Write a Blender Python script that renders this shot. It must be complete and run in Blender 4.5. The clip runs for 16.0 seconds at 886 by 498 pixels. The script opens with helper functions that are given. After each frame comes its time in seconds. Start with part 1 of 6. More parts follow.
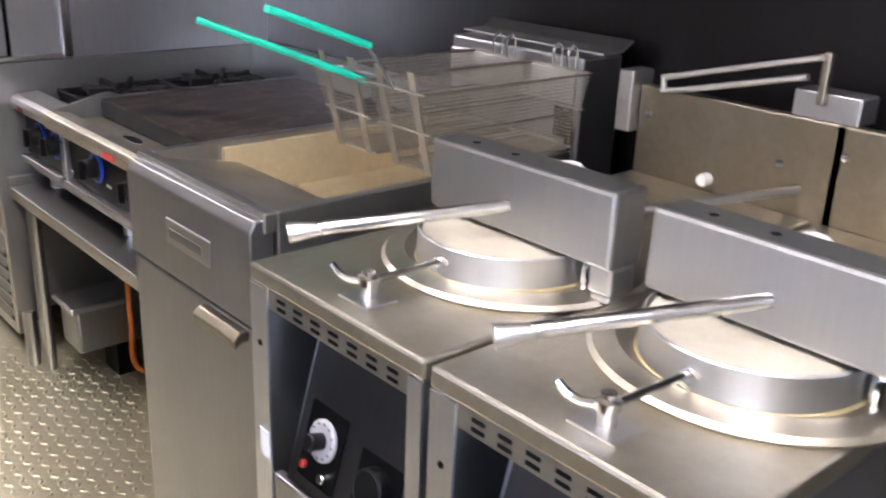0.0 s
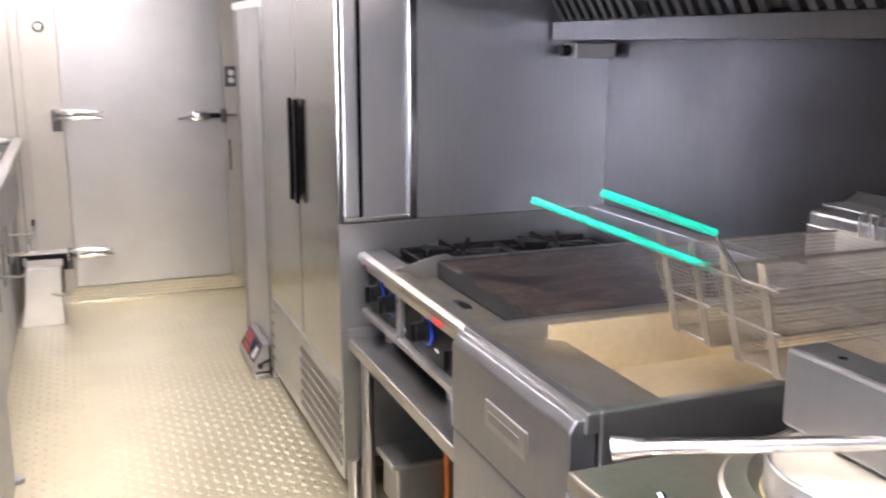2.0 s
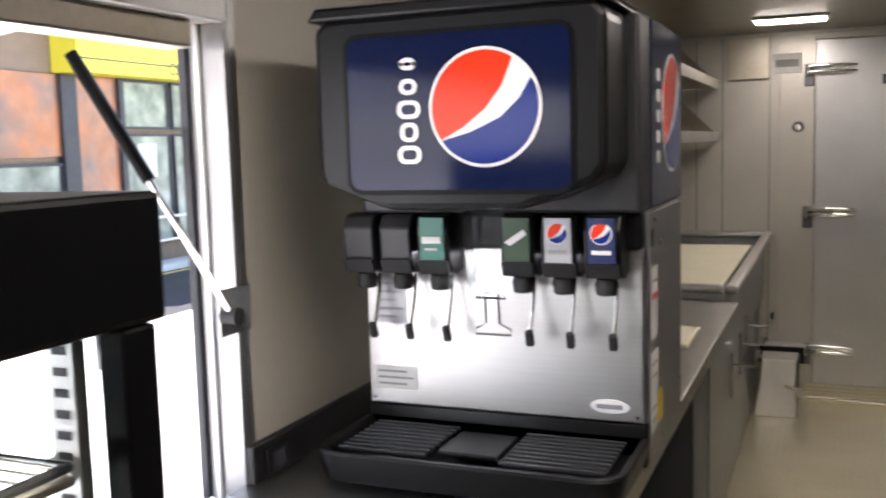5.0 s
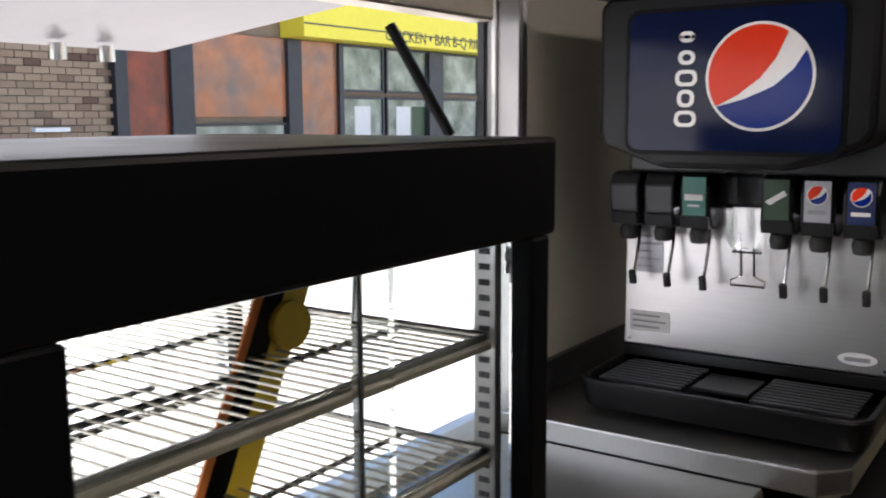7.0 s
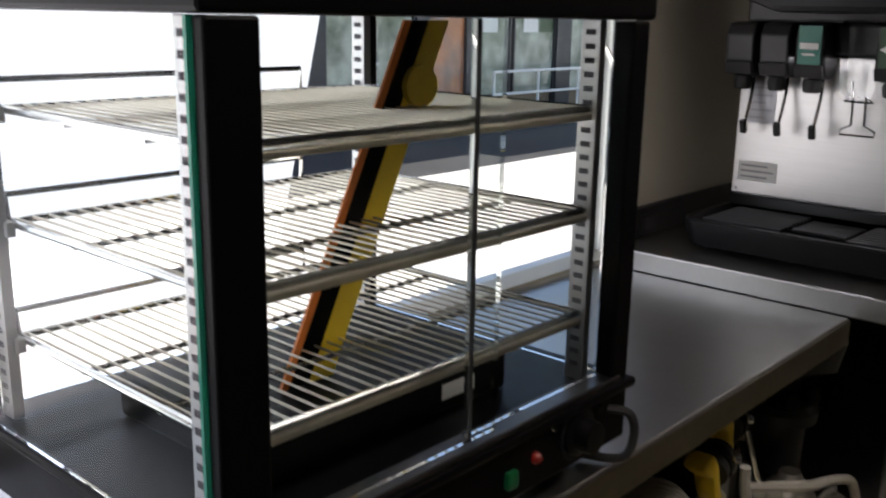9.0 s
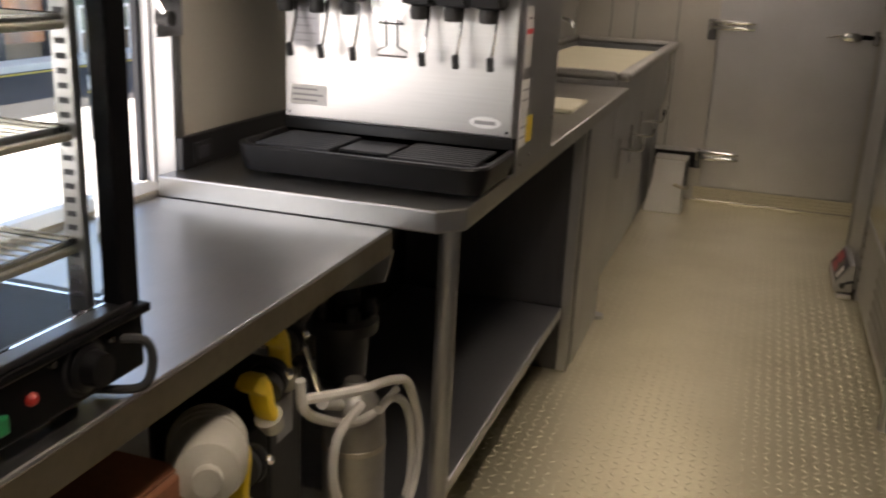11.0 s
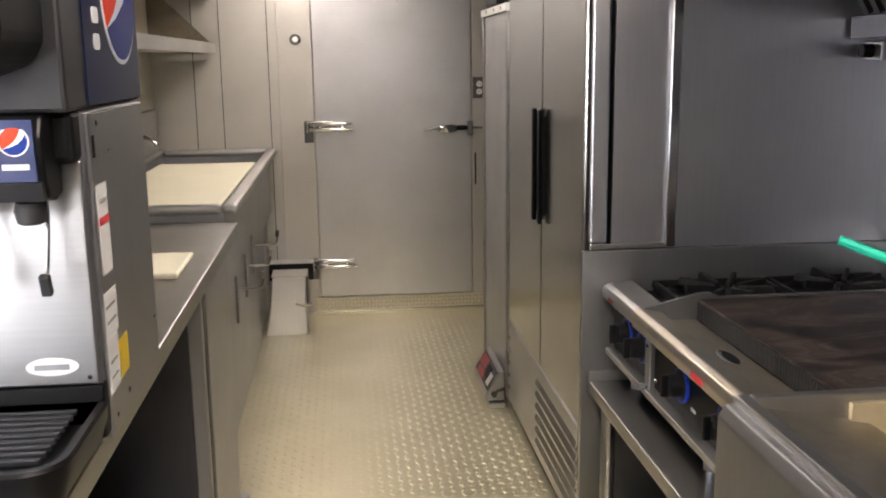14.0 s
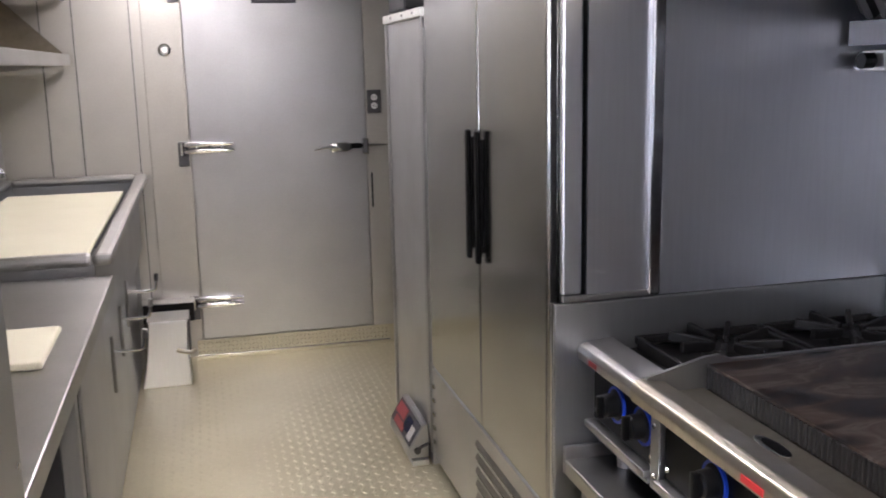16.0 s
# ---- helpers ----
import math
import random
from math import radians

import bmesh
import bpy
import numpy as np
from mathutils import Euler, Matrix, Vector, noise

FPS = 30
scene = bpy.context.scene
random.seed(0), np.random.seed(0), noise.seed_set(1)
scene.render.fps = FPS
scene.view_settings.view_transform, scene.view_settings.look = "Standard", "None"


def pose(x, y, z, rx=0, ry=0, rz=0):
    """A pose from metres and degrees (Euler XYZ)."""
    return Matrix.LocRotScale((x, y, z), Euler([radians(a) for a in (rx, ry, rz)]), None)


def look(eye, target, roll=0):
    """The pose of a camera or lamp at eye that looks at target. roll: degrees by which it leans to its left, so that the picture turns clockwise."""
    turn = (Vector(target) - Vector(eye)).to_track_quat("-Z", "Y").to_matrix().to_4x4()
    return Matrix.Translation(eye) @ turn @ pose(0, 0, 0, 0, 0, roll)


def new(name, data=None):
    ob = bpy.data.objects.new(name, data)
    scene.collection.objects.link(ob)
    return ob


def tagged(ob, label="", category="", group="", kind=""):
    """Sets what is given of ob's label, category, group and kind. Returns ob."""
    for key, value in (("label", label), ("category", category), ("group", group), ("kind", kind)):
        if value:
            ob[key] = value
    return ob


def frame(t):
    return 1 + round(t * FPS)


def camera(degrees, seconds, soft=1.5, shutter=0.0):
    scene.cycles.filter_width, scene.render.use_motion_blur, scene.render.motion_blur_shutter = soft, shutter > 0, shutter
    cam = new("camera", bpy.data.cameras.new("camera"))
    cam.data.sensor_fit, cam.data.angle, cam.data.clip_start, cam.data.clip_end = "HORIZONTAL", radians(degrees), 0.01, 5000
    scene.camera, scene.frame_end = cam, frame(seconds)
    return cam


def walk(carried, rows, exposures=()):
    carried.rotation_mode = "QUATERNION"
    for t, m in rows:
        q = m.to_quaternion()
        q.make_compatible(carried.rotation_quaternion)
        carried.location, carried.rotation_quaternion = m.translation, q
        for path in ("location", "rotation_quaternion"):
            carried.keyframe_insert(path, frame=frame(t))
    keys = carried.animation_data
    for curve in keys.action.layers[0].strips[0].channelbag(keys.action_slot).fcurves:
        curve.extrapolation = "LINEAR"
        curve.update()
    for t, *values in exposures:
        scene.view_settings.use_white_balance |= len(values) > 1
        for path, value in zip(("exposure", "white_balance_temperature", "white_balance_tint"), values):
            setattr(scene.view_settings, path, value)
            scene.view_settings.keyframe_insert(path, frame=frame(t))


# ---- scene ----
cam = camera(50.2, 16.0, 1.9, 0.4)
PATH = [
    (0, (0.183, 0.242, 1.413), (1.435, 1.637, 0.714), 2.3),
    (0.5, (0.182, 0.3, 1.424), (1.352, 1.796, 0.798), 2.0),
    (1, (0.176, 0.329, 1.438), (1.207, 1.951, 0.886), 0.5),
    (1.5, (0.21, 0.35, 1.449), (1.09, 2.078, 0.961), -0.4),
    (2, (0.257, 0.365, 1.456), (0.966, 2.186, 1.029), 0.1),
    (2.5, (0.294, 0.376, 1.471), (0.745, 2.291, 1.107), -0.2),
    (3, (0.316, 0.376, 1.474), (0.497, 2.344, 1.166), -0.1),
    (3.5, (0.314, 0.38, 1.473), (0.254, 2.357, 1.177), -0.5),
    (4, (0.302, 0.388, 1.478), (-0.006, 2.347, 1.217), -1.7),
    (4.5, (0.3, 0.379, 1.483), (-0.208, 2.296, 1.229), -1.6),
    (5, (0.309, 0.349, 1.485), (-0.453, 2.185, 1.268), -1.6),
    (5.2, (0.314, 0.334, 1.488), (-0.526, 2.137, 1.275), -1.8),
    (7.3, (0.282, 0.04, 1.474), (-0.878, 1.644, 1.185), -0.5),
    (7.5, (0.281, 0.013, 1.469), (-0.913, 1.59, 1.173), -0.8),
    (8, (0.295, -0.018, 1.437), (-0.996, 1.465, 1.072), 0.4),
    (8.2, (0.307, -0.023, 1.419), (-1.027, 1.413, 1.022), 1.3),
    (10.3, (0.51, -0.06, 1.338), (-0.403, 1.611, 0.725), 2.8),
    (10.5, (0.509, -0.031, 1.336), (-0.297, 1.702, 0.745), 3.2),
    (11, (0.493, 0.04, 1.34), (-0.098, 1.861, 0.761), 2.7),
    (11.5, (0.48, 0.113, 1.35), (0.145, 2.005, 0.794), 3.4),
    (12, (0.447, 0.22, 1.376), (0.344, 2.146, 0.845), 2.0),
    (12.5, (0.39, 0.338, 1.398), (0.511, 2.273, 0.905), 0.8),
    (13, (0.355, 0.422, 1.408), (0.543, 2.358, 0.942), -0.0),
    (13.5, (0.348, 0.53, 1.421), (0.501, 2.477, 0.987), -0.9),
    (14, (0.352, 0.677, 1.427), (0.558, 2.626, 1.031), -0.7),
    (14.5, (0.353, 0.781, 1.427), (0.552, 2.732, 1.03), -0.8),
    (15, (0.328, 0.906, 1.439), (0.581, 2.851, 1.046), -0.5),
    (15.5, (0.28, 1.071, 1.447), (0.653, 2.997, 1.06), -0.7),
    (16, (0.249, 1.181, 1.446), (0.734, 3.083, 1.06), -1.2),
]
walk(cam, [(t, look(eye, target, roll)) for t, eye, target, roll in PATH], [
    (0.0, 3.55, 6000, 21), (1.0, 4.05, 6100, 23), (2.5, 4.0, 6000, 22), (3.0, 3.45, 6000, 18), (3.5, 3.12, 6600, 17), (4.2, 2.75, 6800, 18), (5.0, 2.15, 6500, 17),
    (6.2, 1.6, 6500, 16), (7.3, 1.0, 6500, 17), (7.6, 0.95, 6500, 17), (8.0, 0.45, 6700, 18), (8.2, 0.4, 6700, 18), (9.3, 0.85, 6700, 17), (10.3, 1.25, 6700, 18), (10.6, 1.45, 6900, 18), (11.0, 1.9, 7300, 19),
    (11.5, 2.3, 7700, 20), (12.0, 2.5, 7300, 17), (13.0, 3.12, 6600, 15), (14.0, 3.0, 6600, 18), (14.5, 3.05, 6700, 20), (16.0, 3.2, 5900, 21)])

# ---- world, sun, lamps ----
world = bpy.data.worlds.new("sky")
scene.world = world
world.use_nodes = True
wn = world.node_tree
sky = wn.nodes.new("ShaderNodeTexSky")
sky.sky_type = "NISHITA"
sky.sun_disc = False
sky.sun_elevation = radians(58)
sky.sun_rotation = radians(-121)
wn.links.new(sky.outputs[0], wn.nodes["Background"].inputs[0])
wn.nodes["Background"].inputs[1].default_value = 0.15
sun = new("sun", bpy.data.lights.new("sun", "SUN"))
sun.data.energy, sun.data.angle, sun.data.color = 5.0, radians(0.5), (1.0, 0.95, 0.88)
sun.matrix_world = look((-4.2, -2.5, 8), (0, 0, 0))


def area(name, m, sx, sy, watts, colour):
    lamp = new(name, bpy.data.lights.new(name, "AREA"))
    lamp.data.shape, lamp.data.size, lamp.data.size_y = "RECTANGLE", sx, sy
    lamp.data.energy, lamp.data.color = watts, colour
    lamp.matrix_world = m
    return lamp


WARM = (1.0, 0.92, 0.81)
area("ceiling_lamp", pose(0.1, 5.35, 2.035), 0.30, 0.12, 0.85, WARM)
# The next three lamps are unseen additions that brighten the aisle.
area("ceiling_lamp", pose(0.40, 1.30, 2.035), 0.14, 1.0, 0.55, WARM)
area("ceiling_lamp", pose(0.45, 3.75, 2.035), 0.14, 1.0, 0.42, WARM)
area("ceiling_lamp", pose(0.45, 0.0, 2.035), 0.14, 1.0, 0.78, (1.0, 0.97, 0.96))
area("window_daylight", look((-0.80, 0.3, 1.30), (0.4, 0.5, 1.0)), 1.6, 0.75, 3.0, (0.86, 0.92, 1.0))
area("dispenser_strip", pose(-0.25, 1.90, 1.296), 0.40, 0.02, 0.36, (0.95, 0.97, 1.0))

# ---- materials ----


def nodes_of(name):
    m = bpy.data.materials.new(name)
    m.use_nodes = True
    t = m.node_tree
    return m, t, t.nodes["Principled BSDF"]


def mat(name, colour, rough=0.5, metal=0.0, var=0.12, scale=6.0, grain=60.0, bump=0.05, stretch=(1, 1, 1), emit=0.0, tint=None, spec=0.5, coat=0.0, alpha_like=0.0):
    """A surface with broad stains and fine grain, both in metres."""
    m, t, b = nodes_of(name)
    L = t.links.new
    mp = t.nodes.new("ShaderNodeMapping")
    mp.inputs["Scale"].default_value = stretch
    geo = t.nodes.new("ShaderNodeNewGeometry")
    L(geo.outputs["Position"], mp.inputs["Vector"])
    broad = t.nodes.new("ShaderNodeTexNoise")
    broad.inputs["Scale"].default_value, broad.inputs["Detail"].default_value = scale, 4
    L(geo.outputs["Position"], broad.inputs["Vector"])
    fine = t.nodes.new("ShaderNodeTexNoise")
    fine.inputs["Scale"].default_value, fine.inputs["Detail"].default_value = grain, 3
    L(mp.outputs[0], fine.inputs["Vector"])
    mix = t.nodes.new("ShaderNodeMix")
    mix.data_type = "RGBA"
    c2 = tint or tuple(c * (1 - 2 * var) for c in colour)
    mix.inputs[6].default_value = (*colour, 1)
    mix.inputs[7].default_value = (*c2, 1)
    ramp = t.nodes.new("ShaderNodeMapRange")
    ramp.interpolation_type = "SMOOTHSTEP"
    ramp.inputs["From Min"].default_value, ramp.inputs["From Max"].default_value = 0.15, 0.92
    L(broad.outputs[0], ramp.inputs["Value"])
    L(ramp.outputs[0], mix.inputs[0])
    hs = t.nodes.new("ShaderNodeHueSaturation")
    vr = t.nodes.new("ShaderNodeMapRange")
    vr.inputs["To Min"].default_value, vr.inputs["To Max"].default_value = 1 - var, 1 + var
    L(fine.outputs[0], vr.inputs["Value"])
    L(vr.outputs[0], hs.inputs["Value"])
    L(mix.outputs[2], hs.inputs["Color"])
    L(hs.outputs[0], b.inputs["Base Color"])
    rr = t.nodes.new("ShaderNodeMapRange")
    low_, high_ = (max(rough - 0.10, 0.28), min(rough + 0.12, 1)) if rough >= 0.28 else (max(rough - 0.10, 0.03), min(rough + 0.12, 0.268))
    rr.inputs["To Min"].default_value, rr.inputs["To Max"].default_value = low_, high_
    L(broad.outputs[0], rr.inputs["Value"])
    L(rr.outputs[0], b.inputs["Roughness"])
    b.inputs["Metallic"].default_value = metal
    b.inputs["Specular IOR Level"].default_value = spec
    b.inputs["Coat Weight"].default_value = coat
    if bump:
        bp = t.nodes.new("ShaderNodeBump")
        bp.inputs["Strength"].default_value, bp.inputs["Distance"].default_value = bump, 0.002
        L(fine.outputs[0], bp.inputs["Height"])
        L(bp.outputs[0], b.inputs["Normal"])
    if emit:
        b.inputs["Emission Color"].default_value = (*colour, 1)
        b.inputs["Emission Strength"].default_value = emit
    return m


def glass(name, colour=(1, 1, 1), rough=0.02):
    m, t, b = nodes_of(name)
    b.inputs["Base Color"].default_value = (*colour, 1)
    b.inputs["Roughness"].default_value = rough
    b.inputs["Transmission Weight"].default_value = 1.0
    b.inputs["IOR"].default_value = 1.1
    return m


STEEL_H = mat("steel_brushed_level", (0.52, 0.51, 0.50), 0.31, 1.0, 0.07, 3, 14, 0.0, (0.5, 0.5, 14))
STEEL_V = mat("steel_brushed_upright", (0.48, 0.48, 0.49), 0.33, 1.0, 0.05, 3, 14, 0.0, (12, 12, 0.4))
STEEL_TOP = mat("steel_worktop", (0.45, 0.44, 0.42), 0.29, 1.0, 0.08, 4, 50, 0.08, (10, 0.6, 1))
STEEL_WALL = mat("steel_wall_sheet", (0.40, 0.40, 0.42), 0.34, 1.0, 0.08, 2, 14, 0.0, (8, 8, 0.4))
STEEL_GREASY = mat("greasy_steel", (0.56, 0.53, 0.46), 0.38, 1.0, 0.12, 7, 60, 0.10, tint=(0.44, 0.39, 0.30))
# Oil brown on the fryer backs; reflection tint on the low counter edge.
STEEL_BACK = mat("oil_and_reflection_brown", (0.26, 0.235, 0.19), 0.40, 1.0, 0.14, 7, 60, 0.10, tint=(0.20, 0.17, 0.12))
# Pale bluish base holds the bright reflections these steel faces should show.
STEEL_SHEEN = mat("steel_painted_sheen", (0.76, 0.77, 0.82), 0.30, 1.0, 0.06, 3, 14, 0.0, (10, 10, 0.5))
STEEL_FRIDGE = mat("refrigerator_steel", (0.47, 0.465, 0.455), 0.22, 1.0, 0.05, 3, 14, 0.0, (12, 12, 0.4))
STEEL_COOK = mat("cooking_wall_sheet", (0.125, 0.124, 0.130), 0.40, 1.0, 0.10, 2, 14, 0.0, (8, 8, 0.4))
STEEL_DARK = mat("dark_steel_sheet", (0.14, 0.138, 0.144), 0.34, 1.0, 0.10, 2, 14, 0.0, (8, 8, 0.4))
STEEL_NEARBLACK = mat("near_black_steel", (0.032, 0.030, 0.031), 0.42, 0.9, 0.15, 2, 14, 0.0, (8, 8, 0.4))
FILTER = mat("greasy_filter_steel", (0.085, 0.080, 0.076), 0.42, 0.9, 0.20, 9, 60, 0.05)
STEEL_PANEL = mat("satin_steel_panel", (0.42, 0.42, 0.42), 0.40, 1.0, 0.06, 3, 14, 0.0, (10, 10, 0.5))
CHROME = mat("chrome", (0.62, 0.62, 0.62), 0.17, 1.0, 0.03, 8, 60, 0.0)
MILKY = mat("milky_plastic", (0.42, 0.40, 0.33), 0.4, 0.0, 0.08, 9, 60, 0.03)
ALU = mat("aluminium_frame", (0.74, 0.74, 0.74), 0.40, 0.55, 0.05, 8, 60, 0.05)
EMBOSSED = mat("embossed_panel", (0.545, 0.525, 0.48), 0.40, 0.75, 0.07, 3, 130, 0.4)
DOORSTEEL = mat("door_skin_steel", (0.57, 0.57, 0.575), 0.33, 0.9, 0.08, 3, 130, 0.4)
POLISHED = mat("polished_steel_edge", (0.66, 0.66, 0.68), 0.14, 1.0, 0.04, 5, 60, 0.03)
WIRE = mat("greasy_wire", (0.40, 0.37, 0.32), 0.40, 0.9, 0.12, 9, 60, 0.0)
FLOOR = mat("tread_plate", (0.60, 0.55, 0.39), 0.36, 0.72, 0.09, 2.5, 60, 0.10, tint=(0.51, 0.46, 0.315))
LUG = mat("tread_lug", (0.63, 0.58, 0.42), 0.34, 0.80, 0.10, 4, 60, 0.0)
CREAM = mat("cream_wall_paint", (0.53, 0.50, 0.43), 0.55, 0.0, 0.04, 2, 80, 0.06)
CEIL = mat("ceiling_sheet", (0.50, 0.48, 0.44), 0.36, 0.8, 0.05, 2, 60, 0.05)
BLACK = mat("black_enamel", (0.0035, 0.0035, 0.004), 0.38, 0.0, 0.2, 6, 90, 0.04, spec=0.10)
PLASTIC = mat("black_plastic", (0.005, 0.005, 0.0055), 0.34, 0.0, 0.15, 6, 140, 0.05, spec=0.22)
GREYPL = mat("charcoal_plastic", (0.014, 0.014, 0.0155), 0.45, 0.0, 0.15, 6, 140, 0.06)
IRON = mat("cast_iron", (0.010, 0.009, 0.009), 0.55, 0.3, 0.25, 12, 120, 0.3)


def griddle_surface():
    m, t, b = nodes_of("seasoned_griddle")
    L = t.links.new
    geo = t.nodes.new("ShaderNodeNewGeometry")
    mp = t.nodes.new("ShaderNodeMapping")
    mp.inputs["Scale"].default_value = (2.0, 5.5, 0.2)
    mp.inputs["Rotation"].default_value = (0, 0, 0.22)
    L(geo.outputs["Position"], mp.inputs["Vector"])
    streak = t.nodes.new("ShaderNodeTexNoise")
    streak.inputs["Scale"].default_value, streak.inputs["Detail"].default_value, streak.inputs["Distortion"].default_value = 2.2, 7, 1.1
    L(mp.outputs[0], streak.inputs["Vector"])
    ramp = t.nodes.new("ShaderNodeValToRGB")
    e = ramp.color_ramp.elements
    e[0].position, e[0].color = 0.38, (0.004, 0.003, 0.003, 1)
    e[1].position, e[1].color = 0.72, (0.012, 0.009, 0.008, 1)
    for p, c in ((0.43, (0.016, 0.010, 0.008, 1)), (0.49, (0.040, 0.026, 0.019, 1)), (0.54, (0.080, 0.066, 0.057, 1)), (0.59, (0.030, 0.019, 0.014, 1)), (0.65, (0.064, 0.050, 0.042, 1))):
        k = e.new(p)
        k.color = c
    L(streak.outputs[0], ramp.inputs[0])
    L(ramp.outputs[0], b.inputs["Base Color"])
    rr = t.nodes.new("ShaderNodeMapRange")
    rr.inputs["To Min"].default_value, rr.inputs["To Max"].default_value = 0.28, 0.55
    L(streak.outputs[0], rr.inputs["Value"])
    L(rr.outputs[0], b.inputs["Roughness"])
    b.inputs["Metallic"].default_value = 0.0
    b.inputs["Specular IOR Level"].default_value = 0.20
    bp = t.nodes.new("ShaderNodeBump")
    bp.inputs["Strength"].default_value, bp.inputs["Distance"].default_value = 0.25, 0.002
    L(streak.outputs[0], bp.inputs["Height"])
    L(bp.outputs[0], b.inputs["Normal"])
    return m


GRIDDLE = griddle_surface()


def shade_along_y(m, lit_tone, shaded_tone, y_shaded, y_lit):
    """Shade painted into a sheet wall's colour, with a ragged edge between two places along y."""
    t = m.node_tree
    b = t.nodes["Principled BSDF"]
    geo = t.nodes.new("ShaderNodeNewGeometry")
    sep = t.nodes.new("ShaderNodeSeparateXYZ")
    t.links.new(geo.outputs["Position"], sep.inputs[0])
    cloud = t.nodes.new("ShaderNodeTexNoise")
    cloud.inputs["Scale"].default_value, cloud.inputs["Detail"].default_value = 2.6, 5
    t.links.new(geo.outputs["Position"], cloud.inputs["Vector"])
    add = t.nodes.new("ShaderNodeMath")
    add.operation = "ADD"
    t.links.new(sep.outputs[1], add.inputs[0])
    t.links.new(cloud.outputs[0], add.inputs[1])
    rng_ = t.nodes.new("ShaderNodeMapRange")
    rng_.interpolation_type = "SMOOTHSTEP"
    rng_.inputs["From Min"].default_value, rng_.inputs["From Max"].default_value = y_shaded + 0.5, y_lit + 0.5
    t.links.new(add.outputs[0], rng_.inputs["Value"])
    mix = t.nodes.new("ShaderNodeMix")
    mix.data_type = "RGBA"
    mix.inputs[6].default_value, mix.inputs[7].default_value = (*shaded_tone, 1), (*lit_tone, 1)
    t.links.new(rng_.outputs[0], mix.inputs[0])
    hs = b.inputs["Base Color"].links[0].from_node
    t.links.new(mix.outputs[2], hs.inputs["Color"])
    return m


# Wall colour darkens towards the fryers in place of hood shade and dim reflections.
shade_along_y(STEEL_COOK, (0.150, 0.148, 0.157), (0.027, 0.025, 0.026), 1.40, 3.35)
BOARD = mat("white_cutting_board", (0.72, 0.68, 0.52), 0.5, 0.0, 0.03, 5, 120, 0.05)
OIL = mat("fryer_well", (0.60, 0.50, 0.32), 0.35, 0.35, 0.12, 6, 60, 0.06)
LID = mat("pot_lid_enamel", (0.50, 0.46, 0.37), 0.30, 0.15, 0.10, 9, 80, 0.06)
DARKRED = mat("dark_red_lens", (0.22, 0.02, 0.015), 0.25, 0.0, 0.05)
DULLRED = mat("faded_red_print", (0.30, 0.05, 0.05), 0.5)
RED = mat("red_sticker", (0.75, 0.05, 0.05), 0.4, 0.0, 0.05)
GREEN = mat("green_handle_grip", (0.0, 0.42, 0.28), 0.4, 0.0, 0.08, 10, 90, 0.03)
BLUE = mat("blue_knob_collar", (0.012, 0.05, 0.45), 0.35, 0.0, 0.06)
WHITE = mat("white_plastic", (0.78, 0.78, 0.76), 0.45, 0.0, 0.03)
PAPER = mat("label_paper", (0.74, 0.74, 0.72), 0.6, 0.0, 0.04)
INK = mat("ink", (0.05, 0.05, 0.06), 0.6, 0.0, 0.1)
GREYINK = mat("grey_print", (0.32, 0.32, 0.33), 0.6, 0.0, 0.1)
YELLOW = mat("yellow_plastic", (0.80, 0.55, 0.03), 0.42, 0.0, 0.06)
ORANGE = mat("orange_cord", (0.75, 0.20, 0.03), 0.5, 0.0, 0.08)
HOSE = mat("clear_vinyl_hose", (0.58, 0.56, 0.50), 0.35, 0.0, 0.06)
RUBBER = mat("black_rubber", (0.02, 0.02, 0.02), 0.6, 0.0, 0.1)
BROWNBOX = mat("brown_carton", (0.22, 0.08, 0.035), 0.6, 0.0, 0.2, 6, 60, 0.1)
TANK = mat("tank_grey_steel", (0.40, 0.38, 0.34), 0.4, 0.8, 0.10, 6, 60, 0.06)
GLASS = glass("clear_glass", (0.97, 1.0, 0.985))
CLEARPL = glass("clear_plastic", (0.95, 0.97, 0.97), 0.08)
EDGE = mat("green_glass_edge", (0.02, 0.34, 0.24), 0.2, 0.0, 0.03)
SIGNBLUE = mat("navy_sign_film", (0.004, 0.009, 0.042), 0.07, 0.0, 0.10, 4, 60, 0.0, spec=0.20)
SIGNRED = mat("red_sign_film", (0.80, 0.045, 0.012), 0.12, 0.0, 0.03, 4, 60, 0.0, spec=0.2)
SIGNWHITE = mat("white_sign_film", (0.84, 0.84, 0.84), 0.12, 0.0, 0.02, 4, 60, 0.0)
SIGNROYAL = mat("royal_blue_sign_film", (0.004, 0.022, 0.20), 0.12, 0.0, 0.04, 4, 60, 0.0, spec=0.2)
LABELNAVY = mat("navy_valve_label", (0.010, 0.022, 0.10), 0.35, 0.0, 0.05)
TEAL = mat("teal_valve_label", (0.0, 0.15, 0.105), 0.4, 0.0, 0.05)
LEAF = mat("dark_green_valve_label", (0.012, 0.055, 0.014), 0.4, 0.0, 0.05)
SILVERLAB = mat("silver_valve_label", (0.40, 0.40, 0.42), 0.35, 0.3, 0.04)
LAMPGLOW = mat("lamp_diffuser", (1.0, 0.94, 0.84), 0.4, 0.0, 0.01, emit=5.0)
REDLIT = mat("red_pilot_light", (0.25, 0.015, 0.01), 0.3, 0.0, 0.02, emit=0.05)
GREENLIT = mat("green_pilot_switch", (0.0, 0.12, 0.04), 0.3, 0.0, 0.02, emit=0.015)
CONCRETE = mat("sunlit_concrete", (0.68, 0.66, 0.62), 0.85, 0.0, 0.08, 0.4, 12, 0.1)
